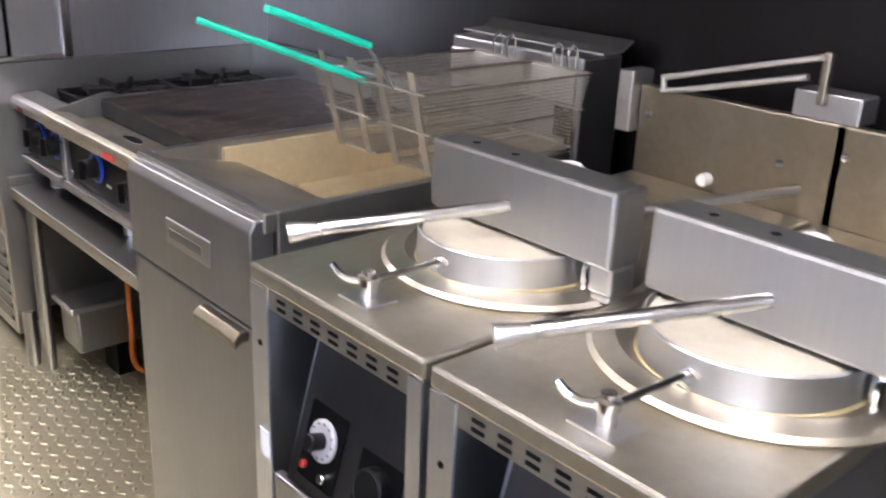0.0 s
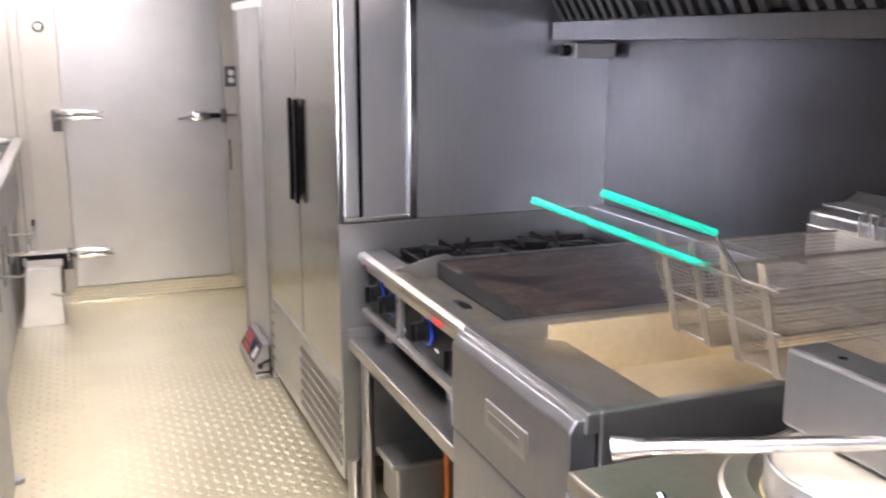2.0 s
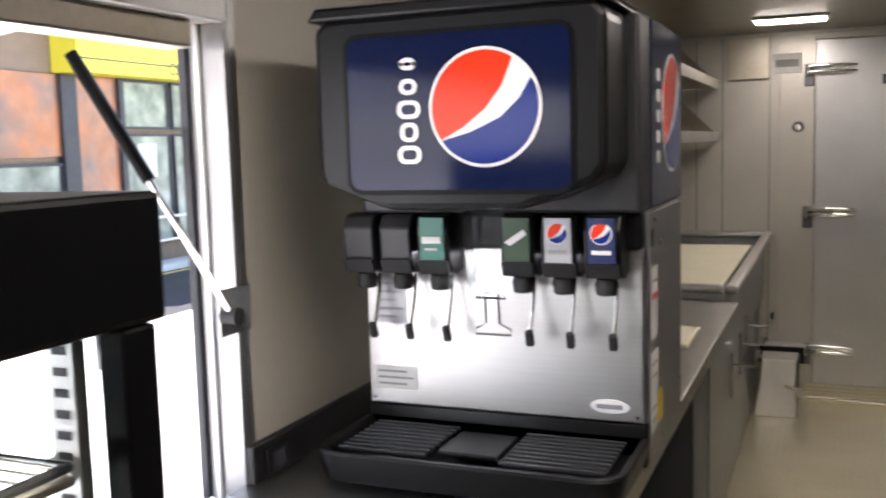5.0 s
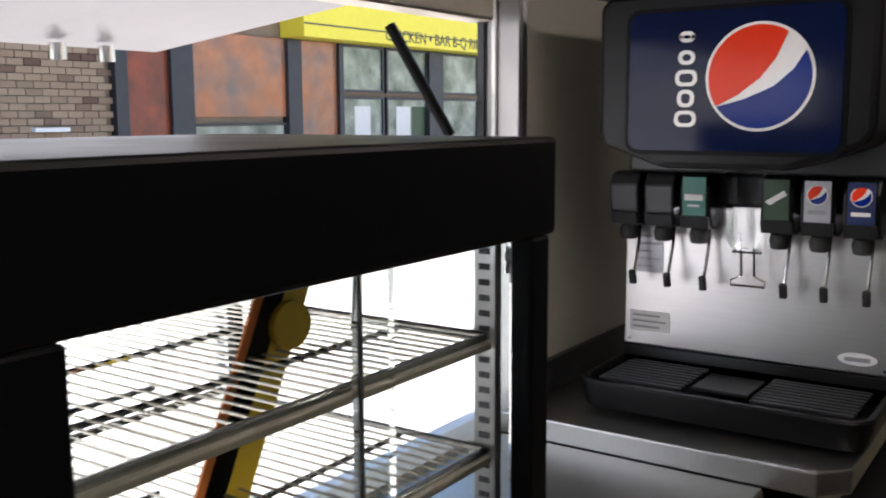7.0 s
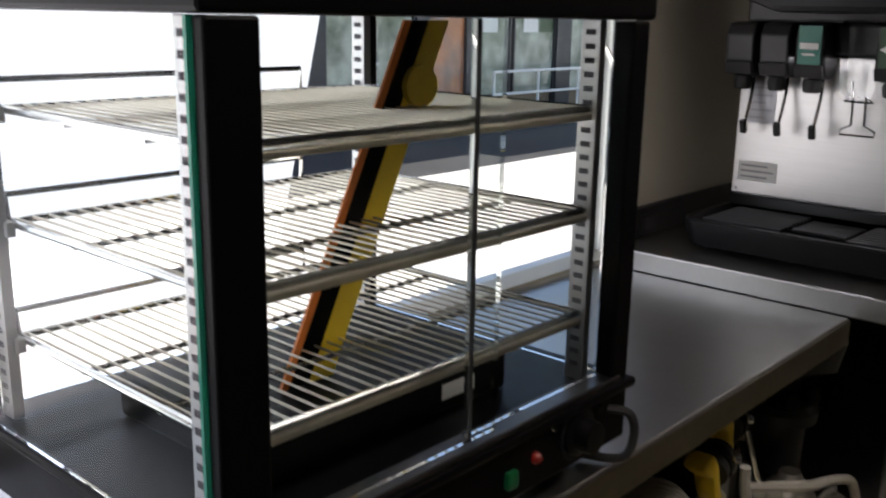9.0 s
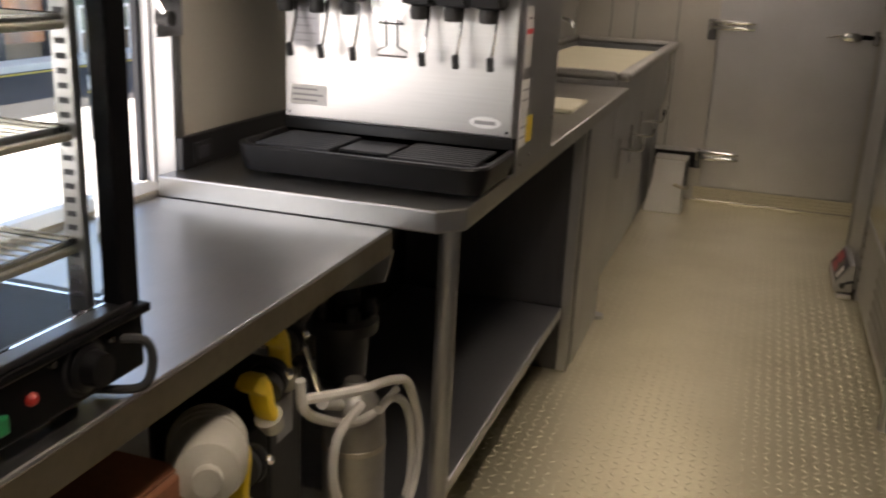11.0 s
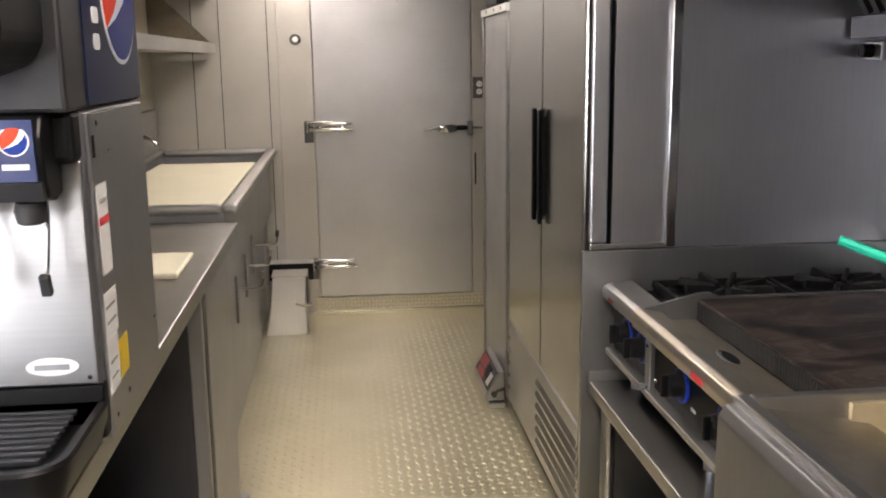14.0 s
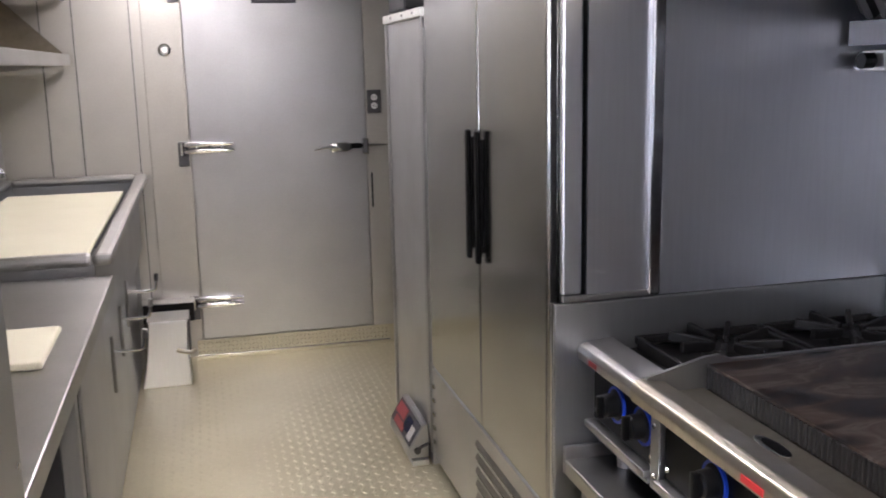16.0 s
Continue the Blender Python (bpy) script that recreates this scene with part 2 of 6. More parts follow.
ASPHALT = mat("asphalt", (0.05, 0.05, 0.052), 0.9, 0.0, 0.2, 0.5, 20, 0.2)
BRICKMAT, _t, _b = nodes_of("tumbled_brick")
_oi = _t.nodes.new("ShaderNodeObjectInfo")
_rp = _t.nodes.new("ShaderNodeValToRGB")
_rp.color_ramp.elements[0].color, _rp.color_ramp.elements[1].color = (0.27, 0.19, 0.125, 1), (0.11, 0.062, 0.042, 1)
_e = _rp.color_ramp.elements.new(0.75)
_e.color = (0.33, 0.245, 0.165, 1)
_t.links.new(_oi.outputs["Random"], _rp.inputs[0])
_t.links.new(_rp.outputs[0], _b.inputs["Base Color"])
_b.inputs["Roughness"].default_value = 0.85
MORTAR = mat("mortar", (0.25, 0.19, 0.135), 0.9, 0.0, 0.08, 4, 40, 0.1)
DARKFRAME = mat("dark_window_frame", (0.035, 0.038, 0.045), 0.4, 0.3, 0.1)
POSTER = mat("food_photo_poster", (0.50, 0.17, 0.06), 0.2, 0.0, 0.28, 1.3, 3.0, 0.0, tint=(0.14, 0.13, 0.12))
POSTERDARK = mat("dark_red_food_poster", (0.32, 0.055, 0.015), 0.3, 0.0, 0.28, 1.6, 4, 0.0, tint=(0.06, 0.02, 0.012))
SIGNYELLOW = mat("yellow_sign_board", (0.82, 0.72, 0.06), 0.5, 0.0, 0.03)
PURPLE = mat("mauve_door_paint", (0.22, 0.17, 0.18), 0.6, 0.0, 0.06)
# Pale blotches in this colour stand for bright reflections in the panes.
ROOMDARK = mat("glazing_painted_reflections", (0.045, 0.075, 0.045), 0.06, 0.0, 0.25, 1.6, 5, 0.0, tint=(0.50, 0.55, 0.47))
AWN = mat("awning_sheet", (0.30, 0.30, 0.315), 0.35, 0.4, 0.05, 2, 40, 0.05)

# ---- building helpers ----


def root_of(ob):
    while ob.parent:
        ob = ob.parent
    return ob


def thing(name, at, label, category, group="", kind=""):
    ob = new(name)
    ob.empty_display_size = 0.05
    ob.location = at
    return tagged(ob, label, category, group, kind)


def part(name, bm, material, parent=None, label="", smooth=False):
    """Links a bmesh, made in world metres, as one mesh under a thing or a part."""
    me = bpy.data.meshes.new(name)
    if parent is not None:
        bmesh.ops.translate(bm, verts=bm.verts, vec=-Vector(root_of(parent).location))
    if smooth:
        for f in bm.faces:
            f.smooth = True
        for e in bm.edges:
            if len(e.link_faces) == 2 and e.calc_face_angle(0) > 0.6:
                e.smooth = False
    bm.to_mesh(me)
    bm.free()
    me.materials.append(material)
    ob = new(name, me)
    if parent is not None:
        ob.parent = parent
    if label:
        ob["label"] = label
    return ob


def solid(name, bm, material, label, category="", kind="structure", group="", smooth=False):
    return tagged(part(name, bm, material, None, "", smooth), label, category, group, kind)


def add_box(bm, x0, x1, y0, y1, z0, z1, bevel=0.0, seg=2):
    r = bmesh.ops.create_cube(bm, size=1.0, matrix=Matrix.LocRotScale(((x0 + x1) / 2, (y0 + y1) / 2, (z0 + z1) / 2), None, (abs(x1 - x0), abs(y1 - y0), abs(z1 - z0))))
    if bevel:
        edges = list({e for v in r["verts"] for e in v.link_edges})
        bmesh.ops.bevel(bm, geom=edges, offset=bevel, segments=seg, profile=0.5, affect="EDGES")
    return bm


def box(x0, x1, y0, y1, z0, z1, bevel=0.0, seg=2):
    return add_box(bmesh.new(), x0, x1, y0, y1, z0, z1, bevel, seg)


def add_rod(bm, a, b, r, r2=None, seg=14, caps=True):
    a, b = Vector(a), Vector(b)
    q = (b - a).to_track_quat("Z", "Y").to_matrix().to_4x4()
    bmesh.ops.create_cone(bm, cap_ends=caps, segments=seg, radius1=r, radius2=r if r2 is None else r2, depth=(b - a).length, matrix=Matrix.Translation((a + b) / 2) @ q)
    return bm


def rod(a, b, r, r2=None, seg=14):
    return add_rod(bmesh.new(), a, b, r, r2, seg)


def add_tube(bm, pts, r, seg=8):
    """A round bar through points, with mitred bends."""
    pts = [Vector(p) for p in pts]
    rings = []
    up = None
    for i, p in enumerate(pts):
        d = (pts[min(i + 1, len(pts) - 1)] - pts[max(i - 1, 0)]).normalized()
        if up is None:
            up = d.orthogonal().normalized()
        up = (up - d * up.dot(d)).normalized()
        side = d.cross(up)
        rings.append([bm.verts.new(p + (up * math.cos(k * math.tau / seg) + side * math.sin(k * math.tau / seg)) * r) for k in range(seg)])
    for a, b in zip(rings, rings[1:]):
        for k in range(seg):
            bm.faces.new((a[k], a[(k + 1) % seg], b[(k + 1) % seg], b[k]))
    bm.faces.new(rings[0][::-1])
    bm.faces.new(rings[-1])
    return bm


def tube(pts, r, seg=8):
    return add_tube(bmesh.new(), pts, r, seg)


def curved(pts, n=6):
    """Catmull-Rom points through the given ones."""
    pts = [Vector(p) for p in pts]
    out = []
    for i in range(len(pts) - 1):
        p0, p1, p2, p3 = pts[max(i - 1, 0)], pts[i], pts[i + 1], pts[min(i + 2, len(pts) - 1)]
        for k in range(n):
            t = k / n
            out.append(0.5 * (2 * p1 + (p2 - p0) * t + (2 * p0 - 5 * p1 + 4 * p2 - p3) * t * t + (3 * p1 - p0 - 3 * p2 + p3) * t ** 3))
    return out + [pts[-1]]


def lathe(profile, m, seg=40):
    """A turned body: (radius, height) pairs about the z axis of m."""
    bm = bmesh.new()
    rings = []
    for r, z in profile:
        if r < 1e-5:
            rings.append([bm.verts.new(m @ Vector((0, 0, z)))])
        else:
            rings.append([bm.verts.new(m @ Vector((r * math.cos(k * math.tau / seg), r * math.sin(k * math.tau / seg), z))) for k in range(seg)])
    for a, b in zip(rings, rings[1:]):
        for k in range(seg):
            j = (k + 1) % seg
            if len(a) == 1 and len(b) > 1:
                bm.faces.new((a[0], b[j], b[k])[::-1])
            elif len(b) == 1 and len(a) > 1:
                bm.faces.new((a[k], a[j], b[0]))
            elif len(a) > 1:
                bm.faces.new((a[k], a[j], b[j], b[k]))
    bmesh.ops.recalc_face_normals(bm, faces=bm.faces)
    return bm


def prism(outline, axis, a, b, bevel=0.0):
    """An outline of 2D points pushed along an axis from a to b. For x: points are (y, z); y: (x, z); z: (x, y)."""
    bm = bmesh.new()

    def at(p, s):
        return {"x": (s, p[0], p[1]), "y": (p[0], s, p[1]), "z": (p[0], p[1], s)}[axis]
    lo = [bm.verts.new(at(p, a)) for p in outline]
    hi = [bm.verts.new(at(p, b)) for p in outline]
    n = len(outline)
    for k in range(n):
        bm.faces.new((lo[k], lo[(k + 1) % n], hi[(k + 1) % n], hi[k]))
    bm.faces.new(lo[::-1])
    bm.faces.new(hi)
    bmesh.ops.recalc_face_normals(bm, faces=bm.faces)
    if bevel:
        bmesh.ops.bevel(bm, geom=list(bm.edges), offset=bevel, segments=2, profile=0.5, affect="EDGES")
    return bm


def rounded(w, h, r, n=6):
    """Outline of a rectangle with round corners, about the origin."""
    out = []
    for cx, cy, a0 in ((w / 2 - r, h / 2 - r, 0), (-w / 2 + r, h / 2 - r, 90), (-w / 2 + r, -h / 2 + r, 180), (w / 2 - r, -h / 2 + r, 270)):
        for k in range(n + 1):
            a = radians(a0 + 90 * k / n)
            out.append((cx + r * math.cos(a), cy + r * math.sin(a)))
    return out

# ---- the truck's shell ----
XL, XR, Y0, Y1, ZC = -0.65, 1.87, -1.60, 6.00, 2.06
solid("floor", box(XL - 0.06, XR + 0.06, Y0 - 0.06, Y1 + 0.06, -0.05, 0.0), FLOOR, "worn diamond tread plate floor with a yellowish sheen", "floor")
solid("ceiling", box(XL - 0.06, XR + 0.06, Y0 - 0.06, Y1 + 0.06, ZC, ZC + 0.05), CEIL, "pale sheet metal ceiling", "ceiling")
solid("wall_east", box(XR, XR + 0.06, Y0, Y1, 0.0, ZC), STEEL_COOK, "brushed steel sheet wall, shade painted in behind the fryers", "wall")
solid("wall_south", box(XL, XR, Y0 - 0.06, Y0, 0.0, ZC), STEEL_WALL, "plain steel sheet rear wall", "wall")
solid("wall_north", box(XL, XR, Y1, Y1 + 0.06, 0.0, ZC), EMBOSSED, "embossed metal wall round the cold room door", "wall")
# serving window opening in the west wall: y -1.20 to 1.64, z 0.87 to 1.70
WY0, WY1, WZ0, WZ1 = -1.20, 1.712, 0.87, 1.70
bm = bmesh.new()
add_box(bm, XL - 0.06, XL, WY1, Y1, 0.0, ZC)
add_box(bm, XL - 0.06, XL, Y0, WY0, 0.0, ZC)
add_box(bm, XL - 0.06, XL, WY0, WY1, 0.0, WZ0)
add_box(bm, XL - 0.06, XL, WY0, WY1, WZ1, ZC)
solid("wall_west", bm, CREAM, "cream painted wall with a wide serving window", "wall")

win = thing("window_1", (XL, WY1, WZ0), "aluminium framed serving window with its flap propped open", "window", kind="structure")
part("window_frame", box(XL - 0.075, XL + 0.012, WY1 - 0.012, WY1 - 0.001, WZ0, WZ1, 0.002), STEEL_PANEL, win)
part("frame_flange", box(XL + 0.001, XL + 0.012, WY1, WY1 + 0.022, WZ0 + 0.035, WZ1 + 0.05, 0.003), STEEL_PANEL, win)
part("frame_ridge", box(XL - 0.046, XL - 0.036, WY1 - 0.020, WY1 - 0.0125, WZ0, WZ1, 0.002), ALU, win)
part("frame_seal", box(XL - 0.078, XL - 0.062, WY1 - 0.022, WY1 - 0.0125, WZ0, WZ1, 0.002), DARKFRAME, win, "dark rubber seal")
part("window_frame", box(XL - 0.075, XL + 0.012, WY0 - 0.05, WY1 - 0.001, WZ1 + 0.0005, WZ1 + 0.05, 0.004), ALU, win)
part("window_frame", box(XL - 0.075, XL + 0.012, WY0 - 0.06, WY0, WZ0, WZ1, 0.004), ALU, win)
part("valance", box(XL - 0.07, XL - 0.015, WY0, WY1 - 0.06, WZ1 - 0.045, WZ1, 0.006), STEEL_GREASY, win, "rolled tan blind under the window head")
part("window_sill", box(XL - 0.10, XL + 0.0, WY0, WY1 - 0.012, WZ0 - 0.02, WZ0 - 0.004, 0.003), ALU, win)
# the raised flap outside
bm = prism([(XL - 0.09, 1.735), (XL - 0.09, 1.765), (-1.60, 1.665), (-1.60, 1.635)], "y", WY0 - 0.05, 1.62)
aw = part("flap", bm, AWN, win, "pale metal flap raised as an awning")
part("flap_rib", box(-1.50, -0.78, 0.72, 0.75, 1.625, 1.645), ALU, win)
part("flap_latch", rod((-1.52, 1.30, 1.60), (-1.52, 1.30, 1.635), 0.018), CHROME, win)
part("flap_latch", rod((-1.52, 1.42, 1.60), (-1.52, 1.42, 1.635), 0.018), CHROME, win)
part("gas_strut", rod((-0.615, 1.650, 1.215), (-0.745, 1.622, 1.44), 0.006), CHROME, win)
part("gas_strut_body", rod((-0.745, 1.622, 1.44), (-0.87, 1.596, 1.655), 0.0115), BLACK, win)
part("strut_bracket", box(XL + 0.0125, XL + 0.016, 1.645, 1.734, 1.175, 1.255, 0.001), CHROME, win)
part("strut_pivot", rod((-0.634, 1.655, 1.212), (-0.605, 1.655, 1.212), 0.015), RUBBER, win)

# tread plate lugs
rng = random.Random(4)
vs, fs = [], []
p = 0.034
nx, ny = int((1.30 - (-0.35)) / p), int((Y1 - 0.4) / p)
for i in range(nx):
    for j in range(ny):
        cx, cy = -0.35 + (i + 0.5) * p, 0.4 + (j + 0.5) * p
        a = radians(45 if (i + j) % 2 else -45)
        u, w = Vector((math.cos(a), math.sin(a))), Vector((-math.sin(a), math.cos(a)))
        k = len(vs)
        for su, sw, z in ((-1, 0, 0.0002), (0, -1, 0.0002), (1, 0, 0.0002), (0, 1, 0.0002), (-0.55, 0, 0.0014), (0.55, 0, 0.0014)):
            q = u * su * 0.0115 + w * sw * 0.0040
            vs.append((cx + q.x, cy + q.y, z))
        fs += [(k, k + 1, k + 4), (k + 1, k + 5, k + 4), (k + 1, k + 2, k + 5), (k + 2, k + 3, k + 5), (k + 3, k + 4, k + 5), (k + 3, k, k + 4)]
me = bpy.data.meshes.new("tread_lugs")
me.from_pydata(vs, [], fs)
me.materials.append(LUG)
tagged(new("tread_lugs", me), "raised bright lugs of the tread plate floor", "tread plate", kind="stuff")

# ---- north wall: the cold room door ----
door = thing("door_1", (0.65, Y1, 0.0), "embossed metal cold room door with strap hinges, shut", "door", kind="structure")
DX0, DX1, DZ1 = 0.205, 1.085, 2.005
part("door_leaf", box(DX0 + 0.004, DX1 - 0.004, Y1 - 0.022, Y1 - 0.001, 0.092, DZ1 - 0.004, 0.004), DOORSTEEL, door)
for x0, x1 in ((0.02, DX0), (DX1, 1.24)):
    part("door_frame", box(x0, x1, Y1 - 0.018, Y1 - 0.001, 0.0, 2.04, 0.003), EMBOSSED, door)
part("door_frame", box(DX0, DX1, Y1 - 0.018, Y1 - 0.001, DZ1, 2.04, 0.003), EMBOSSED, door)
kick = part("kick_plate", prism([(Y1 - 0.023, 0.088), (Y1 - 0.028, 0.088), (Y1 - 0.040, 0.010), (Y1 - 0.075, 0.004), (Y1 - 0.075, 0.0), (Y1 - 0.023, 0.0)], "x", DX0 - 0.03, 1.24), FLOOR, door, "worn plate sill folded onto the floor")
bm = bmesh.new()
for i in range(46):
    x = DX0 - 0.026 + i * 0.0215
    add_rod(bm, (x, Y1 - 0.042, 0.0105), (x + 0.019, Y1 - 0.042, 0.0105), 0.0065, None, 10)
part("fold_beads", bm, POLISHED, kick, "row of bright worn lugs along the fold")
bm = bmesh.new()
for i in range(48):
    for j in range(3):
        cz, a = 0.030 + j * 0.020, radians(45 if (i + j) % 2 else -45)
        bmesh.ops.create_cube(bm, size=1, matrix=Matrix.Translation((DX0 - 0.02 + i * 0.0205, Y1 - 0.0385 + (cz - 0.01) * 0.154, cz)) @ Matrix.LocRotScale(None, Euler((radians(25), a, 0)), (0.015, 0.005, 0.005)))
part("kick_lugs", bm, POLISHED, kick)


def strap_hinge(z):
    h = part("hinge", box(0.150, 0.200, Y1 - 0.030, Y1 - 0.018, z - 0.085, z + 0.035, 0.004), STEEL_DARK, door, "chrome strap hinge")
    for z0, z1 in ((z + 0.005, z + 0.034), (z - 0.026, z + 0.002)):
        zm = (z0 + z1) / 2
        part("hinge_strap", prism([(0.165, z0 + 0.004), (0.165, z1 - 0.004), (0.25, z1), (0.36, z1 - 0.004), (0.415, zm + 0.005), (0.420, zm), (0.415, zm - 0.005), (0.36, z0 + 0.004), (0.25, z0)], "y", Y1 - 0.055, Y1 - 0.023, 0.007), CHROME, h, "", True)
    part("hinge_pin", rod((0.172, Y1 - 0.045, z - 0.03), (0.172, Y1 - 0.045, z + 0.03), 0.012), CHROME, h)
    bm = bmesh.new()
    for x in (0.24, 0.30, 0.36):
        add_rod(bm, (x, Y1 - 0.060, z + 0.004), (x, Y1 - 0.050, z + 0.004), 0.006)
    part("hinge_screws", bm, CHROME, h)


for z in (0.285, 1.06, 1.84):
    strap_hinge(z)
latch = part("latch", box(0.985, 1.054, Y1 - 0.062, Y1 - 0.023, 1.030, 1.056, 0.008), BLACK, door, "dark cast latch with a chrome lever")
part("latch_body", prism([(0.885, 1.030), (0.895, 1.018), (0.975, 1.018), (0.995, 1.030), (0.995, 1.052), (0.975, 1.066), (0.905, 1.066), (0.885, 1.056)], "y", Y1 - 0.080, Y1 - 0.023, 0.008), CHROME, latch, "", True)
part("latch_lever", prism([(0.805, 1.028), (0.805, 1.036), (0.860, 1.052), (0.9, 1.054), (0.9, 1.034), (0.860, 1.036)], "y", Y1 - 0.088, Y1 - 0.066, 0.004), POLISHED, latch)
part("strike", box(1.055, 1.085, Y1 - 0.058, Y1 - 0.019, 1.00, 1.080, 0.006), CHROME, latch)
part("strike_tongue", rod((1.085, Y1 - 0.04, 1.043), (1.185, Y1 - 0.04, 1.043), 0.008, 0.004), CHROME, latch)
plate = part("maker_plate", box(0.541, 0.756, Y1 - 0.027, Y1 - 0.0225, 1.748, 1.800, 0.002), INK, door, "dark nameplate with unreadable lettering")
part("plate_print", box(0.556, 0.741, Y1 - 0.0285, Y1 - 0.0268, 1.763, 1.786), GREYINK, plate)
closer = part("door_closer", box(0.628, 0.668, Y1 - 0.040, Y1 - 0.0225, 1.86, 2.02, 0.004), ALU, door)
part("closer_hook", rod((0.648, Y1 - 0.055, 2.00), (0.648, Y1 - 0.055, 2.045), 0.022), CHROME, closer)
part("edge_pull", box(1.098, 1.108, Y1 - 0.022, Y1 - 0.0175, 0.72, 0.90, 0.002), DARKFRAME, door)

seams = bmesh.new()
for x in (-0.03, -0.285, -0.43):
    add_box(seams, x - 0.002, x + 0.002, Y1 - 0.0035, Y1 - 0.0005, 0.0, 2.04)
solid("trim", seams, DARKFRAME, "dark seams between the metal wall sheets", "trim")
btn = thing("door_release", (0.12, Y1, 1.534), "round chrome release button on the door frame", "button")
part("bezel", lathe([(0.030, 0), (0.030, 0.006), (0.022, 0.012), (0.018, 0.010), (0, 0.010)], pose(0.12, Y1 - 0.018, 1.534, 90), 24), CHROME, btn)
part("cap", lathe([(0.015, 0.010), (0.014, 0.016), (0, 0.018)], pose(0.12, Y1 - 0.018, 1.534, 90), 20), WHITE, btn)


def outlet(x, z, y=Y1 - 0.019):
    o = thing("wall_outlet", (x, y, z), "twin socket outlet with a steel cover plate", "outlet")
    part("cover_plate", box(x - 0.036, x + 0.036, y - 0.008, y, z - 0.058, z + 0.058, 0.003), STEEL_DARK, o)
    for s in (-0.021, 0.021):
        r = part("receptacle", lathe([(0.0165, 0), (0.0165, 0.003), (0, 0.003)], pose(x, y - 0.008, z + s, 90), 20), WHITE, o)
        bm = bmesh.new()
        for dx in (-0.006, 0.006):
            add_box(bm, x + dx - 0.0012, x + dx + 0.0012, y - 0.0122, y - 0.0108, z + s - 0.004, z + s + 0.005)
        part("slots", bm, INK, r)
    return o


outlet(1.126, 1.262)
ob = thing("access_panel", (-0.14, Y1, 1.92), "square tan metal cover on the wall", "panel")
part("panel_face", box(-0.256, -0.031, Y1 - 0.03, Y1 - 0.001, 1.805, 2.035, 0.004), STEEL_GREASY, ob)
ob = thing("sign_plate", (0.06, Y1, 1.88), "small pale plate with faded print", "sign")
part("plate_face", box(-0.015, 0.135, Y1 - 0.024, Y1 - 0.019, 1.83, 1.94, 0.002), PAPER, ob)
part("print", box(0.0, 0.12, Y1 - 0.0255, Y1 - 0.0242, 1.865, 1.905), GREYINK, ob)

lamp = thing("ceiling_light", (0.1, 5.35, ZC), "lit bright ceiling light near the door", "ceiling light", "ceiling lights")
part("housing", box(-0.08, 0.28, 5.26, 5.44, ZC - 0.014, ZC - 0.001, 0.004), WHITE, lamp)
part("diffuser", box(-0.06, 0.26, 5.28, 5.42, ZC - 0.021, ZC - 0.0145, 0.003), LAMPGLOW, lamp)
# Fixtures made up to go with the three added aisle lamps.
for y in (3.75, 1.30, 0.0):
    lamp = thing("ceiling_light", (0.4, y, ZC), "added slim ceiling light over the aisle, out of view", "ceiling light", "ceiling lights")
    cx = 0.40 if y == 1.30 else 0.45
    part("housing", box(cx - 0.09, cx + 0.09, y - 0.52, y + 0.52, ZC - 0.014, ZC - 0.001, 0.004), WHITE, lamp)
    part("diffuser", box(cx - 0.07, cx + 0.07, y - 0.50, y + 0.50, ZC - 0.021, ZC - 0.0145, 0.003), LAMPGLOW, lamp)

# ---- west side: worktops, sink, shelves ----
CY0, CY1, CZ = 1.645, 3.84, 0.90
ctr = thing("worktop_counter", (-0.3, 2.7, 0.0), "long stainless steel counter with an open undershelf", "counter")
bm = prism([(XL + 0.003, CY0), (-0.045, CY0), (0.0, CY0 + 0.05), (0.0, CY1), (XL + 0.003, CY1)], "z", CZ - 0.045, CZ, 0.004)
part("top", bm, STEEL_TOP, ctr)
part("backsplash", box(XL + 0.013, XL + 0.030, 1.70, CY1, CZ + 0.001, CZ + 0.070, 0.003), GREYPL, ctr, "dark upturned rear edge")
part("undershelf", box(XL + 0.03, -0.05, CY0 + 0.04, 3.05, 0.20, 0.235, 0.004), STEEL_WALL, ctr)
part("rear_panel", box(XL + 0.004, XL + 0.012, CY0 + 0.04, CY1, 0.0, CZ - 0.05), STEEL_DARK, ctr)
for x, y in ((-0.045, 1.735), (-0.60, 1.735)):
    part("leg", rod((x, y, 0.0), (x, y, CZ - 0.045), 0.021, None, 20), STEEL_V, ctr)
part("post", box(-0.055, -0.018, 3.055, 3.09, 0.0, CZ - 0.046, 0.003), STEEL_V, ctr)
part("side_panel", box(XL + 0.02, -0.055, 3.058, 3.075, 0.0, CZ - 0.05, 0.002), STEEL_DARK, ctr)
# Not a post: a black strip drawn for the shade in the gap.
part("post", box(-0.055, -0.020, 3.10, 3.12, 0.0, CZ - 0.046, 0.002), BLACK, ctr, "black strip for the shaded gap beside the front panel")
part("front_panel", box(-0.045, -0.015, 3.13, 3.625, 0.0, CZ - 0.046, 0.004), STEEL_V, ctr)
part("end_panel", box(XL + 0.02, -0.050, 3.600, 3.620, 0.0, CZ - 0.05, 0.002), STEEL_V, ctr)
part("foot", rod((-0.012, 3.64, 0.0), (-0.012, 3.64, 0.016), 0.026), STEEL_V, ctr)

hs = thing("hand_sink_cover", (-0.30, 3.1, CZ), "white cutting board laid over the small sink", "cutting board")
part("board", box(-0.46, -0.060, 3.0, 3.27, CZ + 0.001, CZ + 0.016, 0.006), BOARD, hs)

